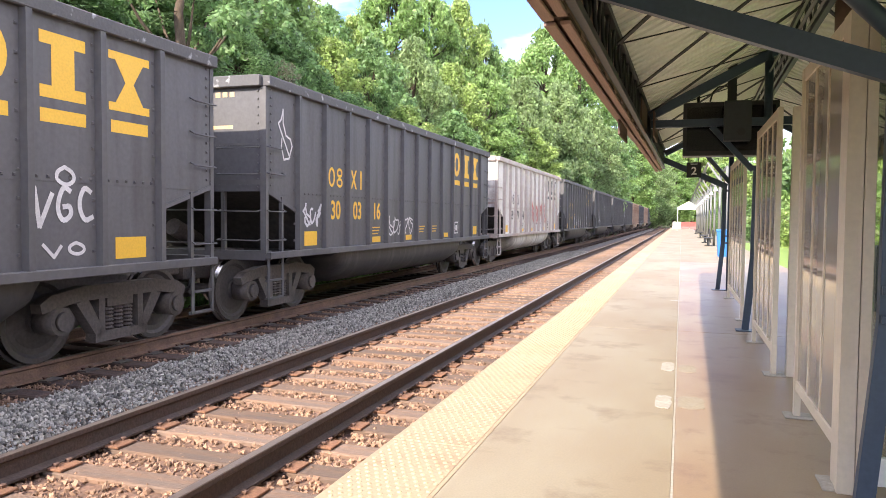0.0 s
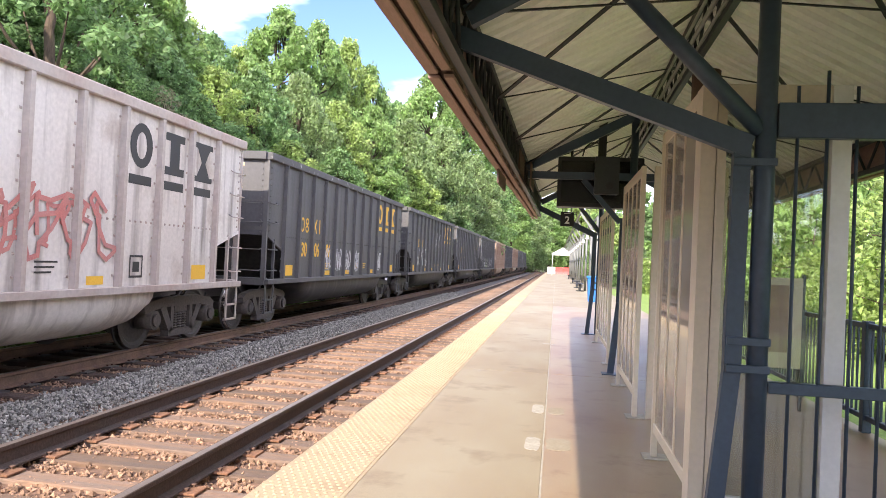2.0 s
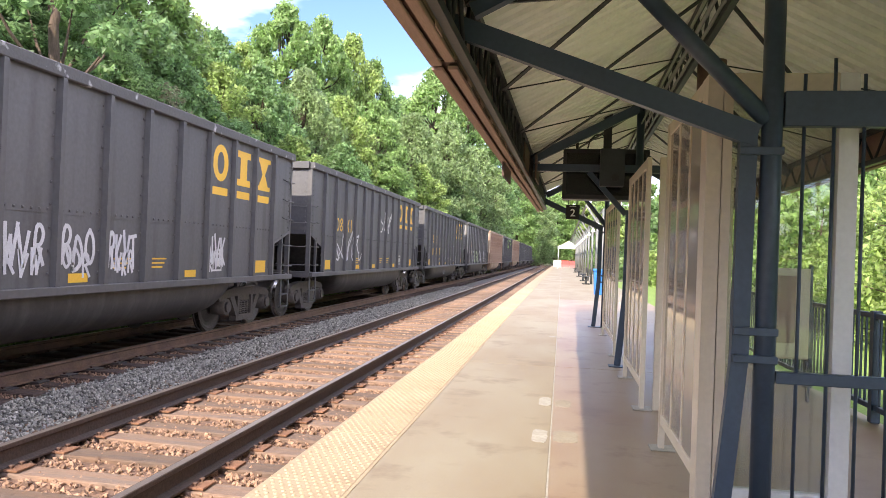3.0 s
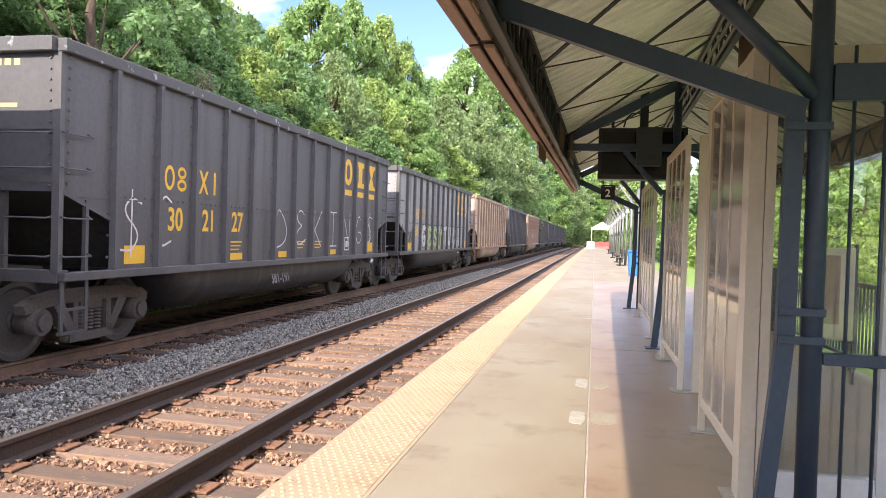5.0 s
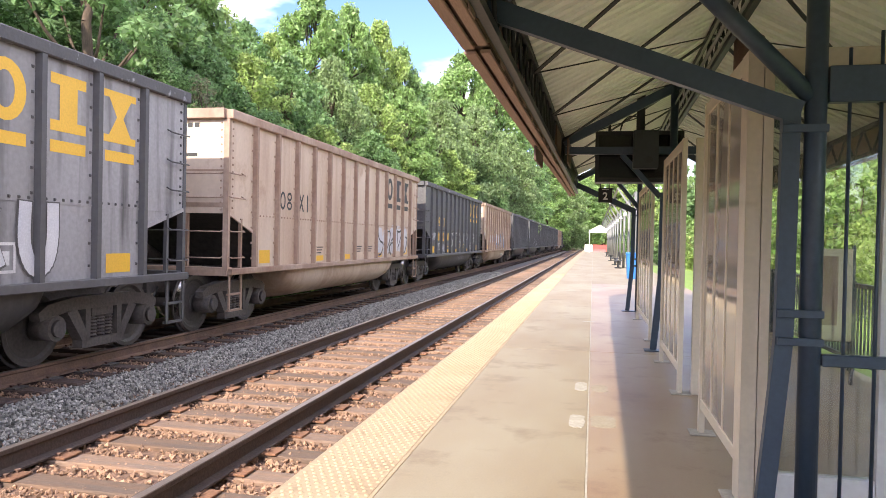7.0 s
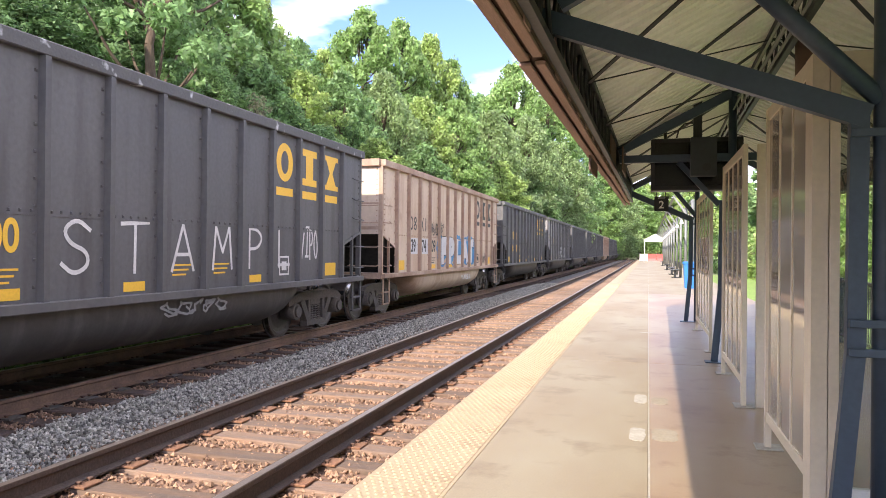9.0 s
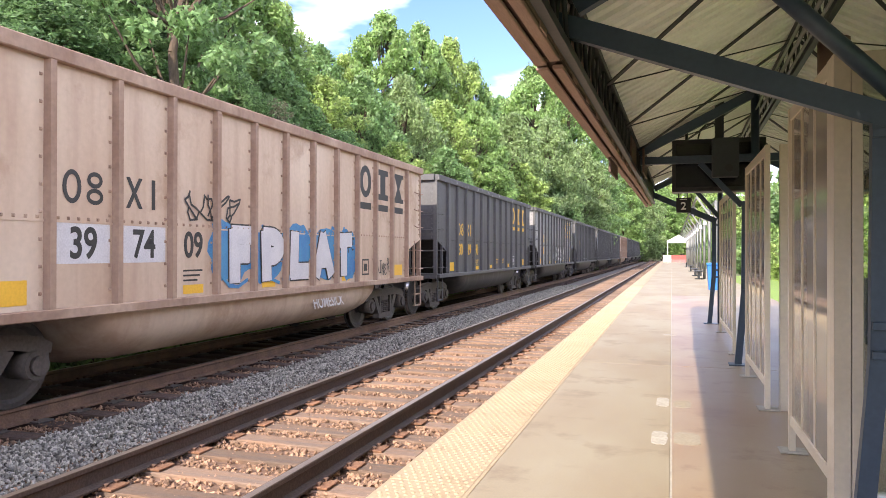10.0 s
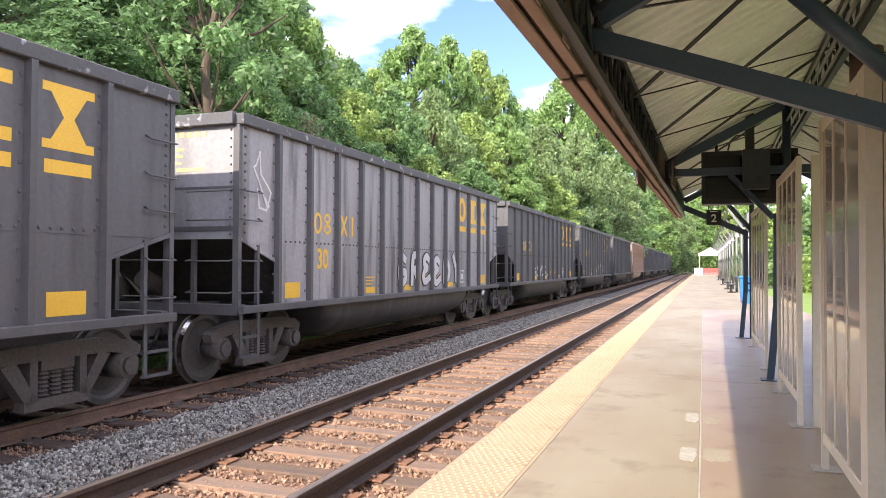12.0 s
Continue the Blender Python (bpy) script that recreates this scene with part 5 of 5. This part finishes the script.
    """Small single leaf sprays over the outer shells of leafy lobes (x, y, z, radius, count): vertices and faces."""
    rng = np.random.default_rng(seed)
    out = []
    for cx, cy, cz, cr, n in lobes:
        d = rng.normal(size=(n, 3))
        d[:, 2] = d[:, 2] * 0.9 + 0.25
        d /= np.linalg.norm(d, axis=1)[:, None]
        rough = 0.80 + 0.30 * np.sin(d[:, 0] * 4.1 + cx) * np.sin(d[:, 1] * 3.7 + cy) * np.sin(d[:, 2] * 4.3 + cz)
        p = np.array((cx, cy, cz)) + d * (cr * rough * rng.uniform(0.2, 1.12, n) ** 0.5)[:, None] * np.array((1, 1, 0.8))
        nrm = d * 0.5 + rng.normal(size=(n, 3)) * 0.6 + np.array((0, 0, 0.3))
        nrm /= np.linalg.norm(nrm, axis=1)[:, None]
        t = np.cross(nrm, rng.normal(size=(n, 3)))
        t /= np.linalg.norm(t, axis=1)[:, None] + 1e-9
        u = np.cross(nrm, t)
        s = (size * rng.uniform(0.55, 1.35, n))[:, None]
        droop = nrm * s * 0.15
        out.append(np.stack((p - t * s * 0.55 - droop, p + u * s * 0.42 + t * s * 0.1, p + t * s * 0.55 - u * s * 0.25 - droop), axis=1).reshape(-1, 3))
    v = np.concatenate(out)
    return v, np.arange(len(v)).reshape(-1, 3)


def build_tree(name, label, height, spread, leaf, seed, lobes, leaves, size, base=0.3, shape="round"):
    rnd = random.Random(seed)
    tree = thing(name, label, "tree", "roadside woods")
    bm = bmesh.new()
    pts = [Vector((0, 0, -1.2))]
    for i in range(1, 7):
        pts.append(Vector((rnd.uniform(-0.2, 0.2) * i / 3, rnd.uniform(-0.2, 0.2) * i / 3, height * 0.92 * i / 6)))
    for i in range(6):
        tube(bm, pts[i], pts[i + 1], 0.24 * (1 - i / 6.6) * height / 16, 8, 0.24 * (1 - (i + 1) / 6.6) * height / 16, caps=False)
    cl = []
    for k in range(lobes):
        f = (k + rnd.random()) / lobes
        h = base + (0.97 - base) * f
        if shape == "round":
            env = max(0.05, 1 - abs(2 * f - 0.85) ** 2.4 * 0.9) ** 0.6 if f > 0.42 else 0.75 + 0.25 * f / 0.42
            r = spread * env * rnd.uniform(0.35, 0.95) ** 0.8
            lr = spread * rnd.uniform(0.20, 0.40) * (1 - 0.3 * f)
        else:
            env = (1 - f) ** 0.75 + 0.12
            r = spread * env * rnd.uniform(0.3, 1.0)
            lr = spread * rnd.uniform(0.12, 0.26)
        a = k * 2.4 + rnd.uniform(-0.5, 0.5)
        c = Vector((r * math.cos(a), r * math.sin(a), height * h - lr * 0.6))
        cl.append((*c, lr))
        if k % 2 == 0:
            st = pts[min(5, int(h * 5.2))].lerp(pts[min(6, int(h * 5.2) + 1)], 0.3)
            st = Vector((st.x, st.y, min(st.z, c.z - 0.1)))
            mid = st.lerp(c, 0.55) + Vector((0, 0, -0.25))
            tube(bm, st, mid, 0.07 * height / 16, 5, 0.045 * height / 16, caps=False)
            tube(bm, mid, c, 0.045 * height / 16, 5, 0.012, caps=False)
    part("trunk", bm, M["bark"], tree)
    area = sum(c[3] ** 2 for c in cl)
    v, f = leaf_cloud(seed, [(*c, max(6, int(leaves * c[3] ** 2 / area))) for c in cl], size)
    me = bpy.data.meshes.new("crown")
    me.from_pydata(v.tolist(), [], f.tolist())
    me.materials.append(M[leaf])
    ob = tagged(new("crown", me), kind="stuff")
    ob.parent = tree
    return tree


def build_woods():
    rnd = random.Random(21)
    near = [build_tree("broadleaf_tree", "tall broadleaf tree in full bright green leaf", 15, 3.6, "leaf_a", 1, 150, 27000, 0.31, 0.15),
            build_tree("broadleaf_tree", "yellow-green broadleaf tree in full summer leaf", 15, 3.8, "leaf_b", 2, 140, 27000, 0.31, 0.12),
            build_tree("broadleaf_tree", "dark green broadleaf tree in the woods", 15, 3.9, "leaf_c", 3, 150, 27000, 0.31, 0.12),
            build_tree("broadleaf_tree", "rounded olive-green broadleaf tree", 15, 4.4, "leaf_d", 5, 170, 27000, 0.31, 0.1)]
    close = [build_tree("broadleaf_tree", "broadleaf tree near the line with shade put into its dark green", 15, 3.7, "leaf_shade", 51, 150, 55000, 0.18, 0.12),
             build_tree("broadleaf_tree", "mid-green broadleaf tree with fine foliage near the line", 15, 3.7, "leaf_c", 52, 150, 55000, 0.18, 0.12)]
    pine = [build_tree("pine_tree", "thin grey-green pine with bare lower limbs", 16, 3.0, "leaf_c", 4, 60, 14000, 0.20, 0.42, "cone"),
            build_tree("bare_tree", "half-bare grey tree with few leaves", 12, 2.6, "leaf_e", 9, 60, 3000, 0.16, 0.3, "cone")]
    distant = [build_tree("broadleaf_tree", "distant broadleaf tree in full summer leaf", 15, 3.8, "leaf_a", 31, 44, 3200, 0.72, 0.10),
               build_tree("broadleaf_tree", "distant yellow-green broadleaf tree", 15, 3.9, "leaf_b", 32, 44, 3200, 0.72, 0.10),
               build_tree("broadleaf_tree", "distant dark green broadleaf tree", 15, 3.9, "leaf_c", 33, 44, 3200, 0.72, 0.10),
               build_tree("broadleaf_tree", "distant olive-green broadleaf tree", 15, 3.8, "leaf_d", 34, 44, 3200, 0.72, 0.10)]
    bush = [build_tree("shrub", "dense bright green undergrowth shrub", 4.2, 2.3, "leaf_b", 6, 30, 3600, 0.26, 0.05),
            build_tree("shrub", "dense mid-green undergrowth shrub", 5.0, 2.4, "leaf_a", 7, 30, 3600, 0.26, 0.05)]
    fine = [build_tree("shrub", "fresh green shrub behind the platform fence", 4.4, 2.3, "leaf_a", 16, 46, 12000, 0.13, 0.03),
            build_tree("shrub", "dense green shrub with fine leaves behind the fence", 5.0, 2.4, "leaf_b", 17, 46, 12000, 0.13, 0.03)]
    scrub = [build_tree("shrub", "low scrub at the foot of the wooded bank", 4.6, 2.3, "leaf_a", 26, 26, 1600, 0.42, 0.03),
             build_tree("shrub", "low dark scrub at the foot of the wooded bank", 4.6, 2.3, "leaf_c", 27, 26, 1600, 0.42, 0.03)]
    used = set()

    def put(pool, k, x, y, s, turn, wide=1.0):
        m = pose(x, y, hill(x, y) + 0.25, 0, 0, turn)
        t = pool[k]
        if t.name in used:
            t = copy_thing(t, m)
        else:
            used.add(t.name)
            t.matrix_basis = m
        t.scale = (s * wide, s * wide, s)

    # the wooded slope across the line: bearing to the left of the track, distance, height of the top as an angle,
    # half width as an angle, kind
    slope = (
        # skyline
        (52, 27, 26, 9, 2), (44, 30, 25, 7, 2), (38, 34, 23, 6, 0), (33.2, 38, 20.5, 4.6, 0), (30.2, 42, 18.3, 2.6, 1),
        (27.2, 52, 15.6, 2.6, 2), (25.2, 54, 14.9, 2.4, 1), (22.2, 50, 17.9, 3.2, 0), (19.4, 54, 17.2, 2.6, 0), (17.0, 58, 16.2, 2.4, 1),
        (15.2, 60, 14.4, 1.9, 0), (13.2, 96, 11.9, 2.4, 2), (10.4, 78, 14.1, 2.6, 0), (7.6, 84, 12.6, 2.4, 0), (5.4, 110, 8.2, 1.8, 2), (11.6, 100, 12.4, 2.6, 2), (9.0, 104, 11.8, 2.4, 1), (13.4, 72, 9.6, 2.2, 2), (3.6, 140, 6.2, 1.6, 0), (2.2, 160, 5.2, 1.5, 3), (0.6, 190, 4.8, 1.4, 0),
        # the middle of the slope
        (47, 22, 17, 7, 0), (40, 25, 15, 6, 2), (34.5, 28, 14.5, 4.5, 1), (30.4, 31, 14.0, 3.6, 2), (27.0, 35, 13.2, 3.2, 1), (23.8, 38, 13.4, 3.0, 2),
        (20.6, 42, 13.4, 2.9, 3), (17.6, 46, 11.6, 2.6, 1), (14.9, 50, 11.4, 2.3, 0), (12.0, 58, 10.6, 2.7, 3), (9.2, 66, 10.2, 2.5, 3), (6.8, 76, 8.2, 2.2, 3),
        # its foot
        (36, 23, 8.5, 5, 2), (30.5, 26, 9.0, 4, 0), (25.5, 29, 9.2, 3.4, 2), (21.2, 34, 8.4, 3.0, 1), (17.4, 40, 8.0, 2.6, 2), (14.2, 47, 7.4, 2.4, 0),
        (11.4, 55, 6.8, 2.2, 1), (8.8, 66, 6.4, 2.0, 2), (6.4, 84, 5.6, 1.8, 0))
    for az, far, el, half, k in slope:
        a = radians(az)
        x, y = -far * math.sin(a), 1.2 + far * math.cos(a)
        s = (1.44 + far * math.tan(radians(el)) - hill(x, y) - 0.25) / 14.1
        # close trees at the widest bearings get leaves with shade in their colour
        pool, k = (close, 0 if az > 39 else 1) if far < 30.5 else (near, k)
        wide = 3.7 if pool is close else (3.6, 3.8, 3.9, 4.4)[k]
        put(pool, k, x, y, s, rnd.uniform(0, 360), far * math.tan(radians(half)) * 1.25 / (s * wide))
    put(pine, 0, -13.4, 18.6, 1.0, 40)
    put(pine, 0, -16.0, 21.5, 1.05, 150)
    put(pine, 1, -12.6, 47.0, 0.82, 200)
    put(pine, 1, -13.2, 24.0, 0.62, 20)
    # thicker wood behind and farther along, following the bend
    for row, (x0, step) in enumerate(((-17, 7.5), (-24, 8.5))):
        y = 84 + row * 3
        while y < 262:
            bx = x0 + rnd.uniform(-1.5, 1.5) - (max(0, y - BEND) ** 2) / (2 * RADIUS)
            put(distant, rnd.choices((0, 1, 2, 3), (4, 3, 3, 2))[0], bx, y, rnd.uniform(0.55, 0.8) + 0.1 * row, rnd.uniform(0, 360))
            y += step * rnd.uniform(0.75, 1.2) * (1 if y < 150 else 1.4)
    for i in range(7):
        put(distant, i % 4, -36 - rnd.uniform(0, 6), 20 + i * 9, rnd.uniform(0.6, 0.8), rnd.uniform(0, 360))
    y = 2.0
    while y < 200:
        put(bush if y < 60 else scrub, rnd.randrange(2), -12.6 + rnd.uniform(-0.8, 0.5) - (max(0, y - BEND) ** 2) / (2 * RADIUS), y, rnd.uniform(0.7, 1.15), rnd.uniform(0, 360))
        y += rnd.uniform(2.6, 4.2) * (1 if y < 100 else 1.8)
    # unseen: wooded bank added behind the camera to shade the line's far side
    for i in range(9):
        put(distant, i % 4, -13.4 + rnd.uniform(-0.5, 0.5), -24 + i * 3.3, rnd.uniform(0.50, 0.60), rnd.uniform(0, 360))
    # scrub row added close beside the train to hold the ground in shade
    for i in range(70):
        y = -14 + i * (1.25 if i < 50 else 2.0)
        put(scrub, i % 2, -10.35 + rnd.uniform(-0.15, 0.15) - (max(0, y - BEND) ** 2) / (2 * RADIUS), y, rnd.uniform(0.62, 0.78), rnd.uniform(0, 360), 0.75)
    # unseen woods added behind the camera, darkening what the glass panes reflect
    for i in range(16):
        x = -26 + i * 3.4
        if abs(x + 5.3) > 5:
            put(distant, i % 4, x, -52 + rnd.uniform(-6, 6), rnd.uniform(0.75, 0.95), rnd.uniform(0, 360))
    # closing the view at the far end and behind the platform
    for i in range(60):
        x = -62 + i * 1.7 + rnd.uniform(-1, 1)
        put(distant, rnd.randrange(4), x, 236 + rnd.uniform(-5, 12) + (i % 4) * 5, rnd.uniform(1.2, 1.75), rnd.uniform(0, 360))
    y = 4.0
    while y < 205:
        put(fine if y < 24 else bush if y < 70 else scrub, rnd.randrange(2), 9.0 + rnd.uniform(-1.2, 1.5), y, rnd.uniform(0.8, 1.2), rnd.uniform(0, 360))
        y += rnd.uniform(2.4, 3.8) * (1 if y < 60 else 2.2)
    for x0, step in ((13, 5.5), (19, 6.5)):
        y = 0
        while y < 225:
            if y < 50:
                put(fine, rnd.randrange(2), x0 + rnd.uniform(-1.5, 1.5), y, rnd.uniform(2.0, 2.6), rnd.uniform(0, 360), 0.8)
            else:
                put(distant, rnd.randrange(4), x0 + rnd.uniform(-1.5, 1.5), y, rnd.uniform(0.7, 1.0), rnd.uniform(0, 360))
            y += step * rnd.uniform(0.8, 1.3) * (1 if y < 70 else 1.7)


# ---- build ----
build_ground()
build_track(T1, "bed_red", False, "near_track")
build_track(T2, "bed_grey", True, "far_track")
build_platform()
build_roof()
for c in COLS:
    build_column(c, "beam" if c == 11.3 else "arm")
build_gate()
build_shelters()
build_fence()
build_fixtures()

SPEED, START = 11.55, 10.36


# the train's pace is a little uneven: metres ahead or behind an even run, half second by half second
DRIFT_T = (0, 1, 1.5, 2, 2.5, 3, 5, 5.5, 6, 6.5, 8.5, 9, 9.5, 10, 10.5, 11, 11.5, 12)
DRIFT = (0.0, -0.10, -0.05, 0.10, 0.22, 0.10, 0.42, 0.26, 0.15, -0.22, -0.28, -0.20, 0.10, 0.0, -0.12, -0.16, -0.12, -0.10)


def car_rows(k):
    rows = []
    for i in range(25):
        t = i / 2
        rows.append((t, along(START + CAR_P * k + HL - SPEED * t + float(np.interp(t, DRIFT_T, DRIFT)), T2, RAIL)))
    return rows


DARK = "dark grey steel coal gondola with yellow lettering and graffiti"
CARS = {}
dark = build_car("car_dark", M["yellow"], DARK, pose(0, 0, 0))
tan = build_car("car_tan", M["ink"], "rust-stained tan coal gondola with black lettering", pose(0, 0, 0))
grey = build_car("car_grey", M["yellow"], "mid-grey steel coal gondola with yellow lettering and graffiti", pose(0, 0, 0))
white = build_car("car_white", M["ink"], "dirty off-white coal gondola with black lettering and pink graffiti", pose(0, 0, 0))
CARS[0], CARS[8], CARS[5], CARS[1] = dark, tan, grey, white
for k in range(-2, 25):
    if k not in CARS:
        CARS[k] = copy_thing({6: tan, 14: tan, 10: grey, 18: grey}.get(k, dark), pose(0, 0, 0))
for k, num, ink in ((0, ("30", "03", "16"), "yellow"), (1, ("39", "79", "14"), "ink"), (2, ("30", "06", "86"), "yellow"), (4, ("30", "21", "27"), "yellow"),
                    (5, ("30", "48", "21"), "yellow"), (7, ("30", "22", "00"), "yellow"), (8, ("39", "74", "09"), "ink"), (9, ("30", "19", "91"), "yellow"),
                    (3, (), "yellow"), (6, (), "ink"), (10, ("30",), "yellow"), (11, (), "yellow"), (12, (), "yellow"), (13, (), "yellow")):
    car_marks(CARS[k], num, M[ink])
RIBS = rib_rows()


def bay(i):
    return (RIBS[i] + RIBS[i + 1]) / 2


# graffiti, car by car
tag(CARS[-1], "VGC", RIBS[10] + 0.04, RIBS[11] - 0.04, 1.44, 1.80, 0.05)
tag(CARS[-1], "O", bay(10) - 0.12, bay(10) + 0.18, 1.86, 2.04, 0.04)
tag(CARS[-1], "VO", RIBS[10] + 0.2, RIBS[11] - 0.15, 1.22, 1.34, 0.035)
tag_paint(CARS[0], 12, "chalk", -HL + 0.3, -HL + 0.75, 2.4, 3.2, 1, 0.03)
tag_paint(CARS[0], 13, "spray_white", -HL + 1.1, RIBS[1] - 0.1, 1.42, 1.78, 3, 0.04)
tag_paint(CARS[0], 14, "chalk", RIBS[4] + 0.1, RIBS[6] - 0.2, 1.2, 1.6, 5, 0.035)
tag_paint(CARS[1], 36, "spray_pink", RIBS[5] + 0.3, RIBS[9] - 0.1, 1.35, 2.25, 6, 0.06, lift=0.01)
tag_paint(CARS[1], 15, "spray_pink", RIBS[5] + 0.4, RIBS[8] - 0.1, 1.45, 2.15, 4, 0.05)
for i, mark in enumerate(("VKL", "WVR", "RDO", "RKVT", "NVK")):
    at = (3, 4, 5, 6, 9)[i]
    tag(CARS[2], mark, RIBS[at] + 0.1, RIBS[at + 1] - 0.12, 1.28, 1.72, 0.05, "spray_white")
    tag(CARS[2], mark[::-1], RIBS[at] + 0.14, RIBS[at + 1] - 0.2, 1.20, 1.48, 0.04, "spray_white")
tag_paint(CARS[3], 17, "spray_white", RIBS[1], RIBS[4], 1.3, 2.1, 5, 0.05)
tag_paint(CARS[3], 18, "chalk", RIBS[6], RIBS[8], 2.2, 2.9, 3, 0.05)
tag(CARS[4], "SC", RIBS[0] + 0.1, RIBS[2] - 0.4, 1.25, 2.0, 0.028)
for i, ch in enumerate("DEKINGS"):
    chalk_letter(CARS[4], ch, bay(5 + i) - 0.30, 1.27, 0.54, 0.74, 0.026)
words("tag_word", "381-191", 0.27, M["chalk_faint"], CARS[4], pose(HALF - 0.005, bay(5), 0.62, 78, 0, 90), "chalk figures on the belly tub", 0.9)
piece(CARS[5], "GEsY", RIBS[2] + 0.15, RIBS[6] + 0.2, 1.12, 1.95, ("spray_white", "spray_green", "spray_green", "spray_green"), "ink", 0.17)
piece(CARS[5], "TUREU", RIBS[6] + 0.3, RIBS[11] - 0.5, 1.12, 1.95, ("spray_white",), "rib_dark", 0.17)
tag_paint(CARS[5], 37, "ink", RIBS[0] + 0.05, RIBS[1] - 0.05, 1.28, 1.72, 4, 0.03)
tag_paint(CARS[6], 21, "ink", RIBS[8], RIBS[12] - 0.2, 1.12, 1.95, 5, 0.05, "spray_white")
for i, ch in enumerate("sTAMPL"):
    chalk_letter(CARS[7], ch, bay(4 + i) - 0.22, 1.30, 0.46, 0.58, 0.045)
tag(CARS[7], "VIPO", RIBS[10] + 0.1, RIBS[11] - 0.08, 1.45, 1.95, 0.04)
tag(CARS[7], "KTK", bay(1) - 0.3, bay(1) + 0.3, 1.15, 1.40, 0.04, "spray_white")
tag(CARS[7], "WAR", bay(2) - 0.3, bay(2) + 0.3, 1.15, 1.40, 0.04, "spray_white")
tag_paint(CARS[7], 34, "spray_white", RIBS[0] + 0.1, RIBS[1] - 0.05, 1.56, 1.84, 4, 0.03)
tag_paint(CARS[7], 35, "chalk_faint", bay(6) - 0.4, bay(7) + 0.1, 0.74, 0.92, 5, 0.03)
tag_paint(CARS[8], 24, "spray_blue", RIBS[4] - 0.1, RIBS[9] + 0.1, 1.12, 2.05, 5, 0.05, "spray_blue")
for i in (1, 2):
    bm = bmesh.new()
    box(bm, (HALF + 0.0005, bay(i) - 0.36, 1.48), (HALF + 0.0025, bay(i) + 0.36, 1.90))
    part("number_patch", bm, M["spray_white"], CARS[8], "white patch behind the number")
tag_paint(CARS[8], 33, "ink", bay(3) - 0.2, bay(4) + 0.1, 1.98, 2.36, 4, 0.028)
piece(CARS[8], "FPLAT", RIBS[4] + 0.25, RIBS[8] + 0.75, 1.12, 1.96, ("spray_white",), "ink", 0.26, 0.045)
tag(CARS[8], "COUPE", RIBS[8] + 0.12, RIBS[9] - 0.08, 1.60, 1.84, 0.028, "ink")
tag(CARS[8], "DINER", RIBS[10] + 0.10, RIBS[11] - 0.08, 1.18, 1.42, 0.026, "ink")
tag(CARS[8], "KMF", bay(7) + 0.25, bay(7) + 0.75, 1.12, 1.28, 0.024, "ink")
words("tag_word", "HOMESICK", 0.26, M["chalk"], CARS[8], pose(HALF - 0.005, bay(7) + 0.25, 0.66, 78, 0, 90), "chalk word on the belly tub", 0.9)
piece(CARS[10], "GREEDY", RIBS[5] - 0.2, RIBS[9] + 0.3, 1.12, 1.86, ("spray_white",), "ink", 0.15, 0.06)
tag_paint(CARS[10], 27, "chalk", -HL + 0.3, -HL + 0.75, 2.3, 3.2, 1, 0.03)
tag_paint(CARS[11], 28, "spray_white", RIBS[3], RIBS[6], 1.15, 1.6, 5, 0.05)
tag_paint(CARS[12], 29, "chalk", RIBS[5], RIBS[9], 1.15, 1.7, 6, 0.05)
build_ballast()
build_woods()


def motions():
    for k, car in CARS.items():
        walk(car, car_rows(k))


motions()
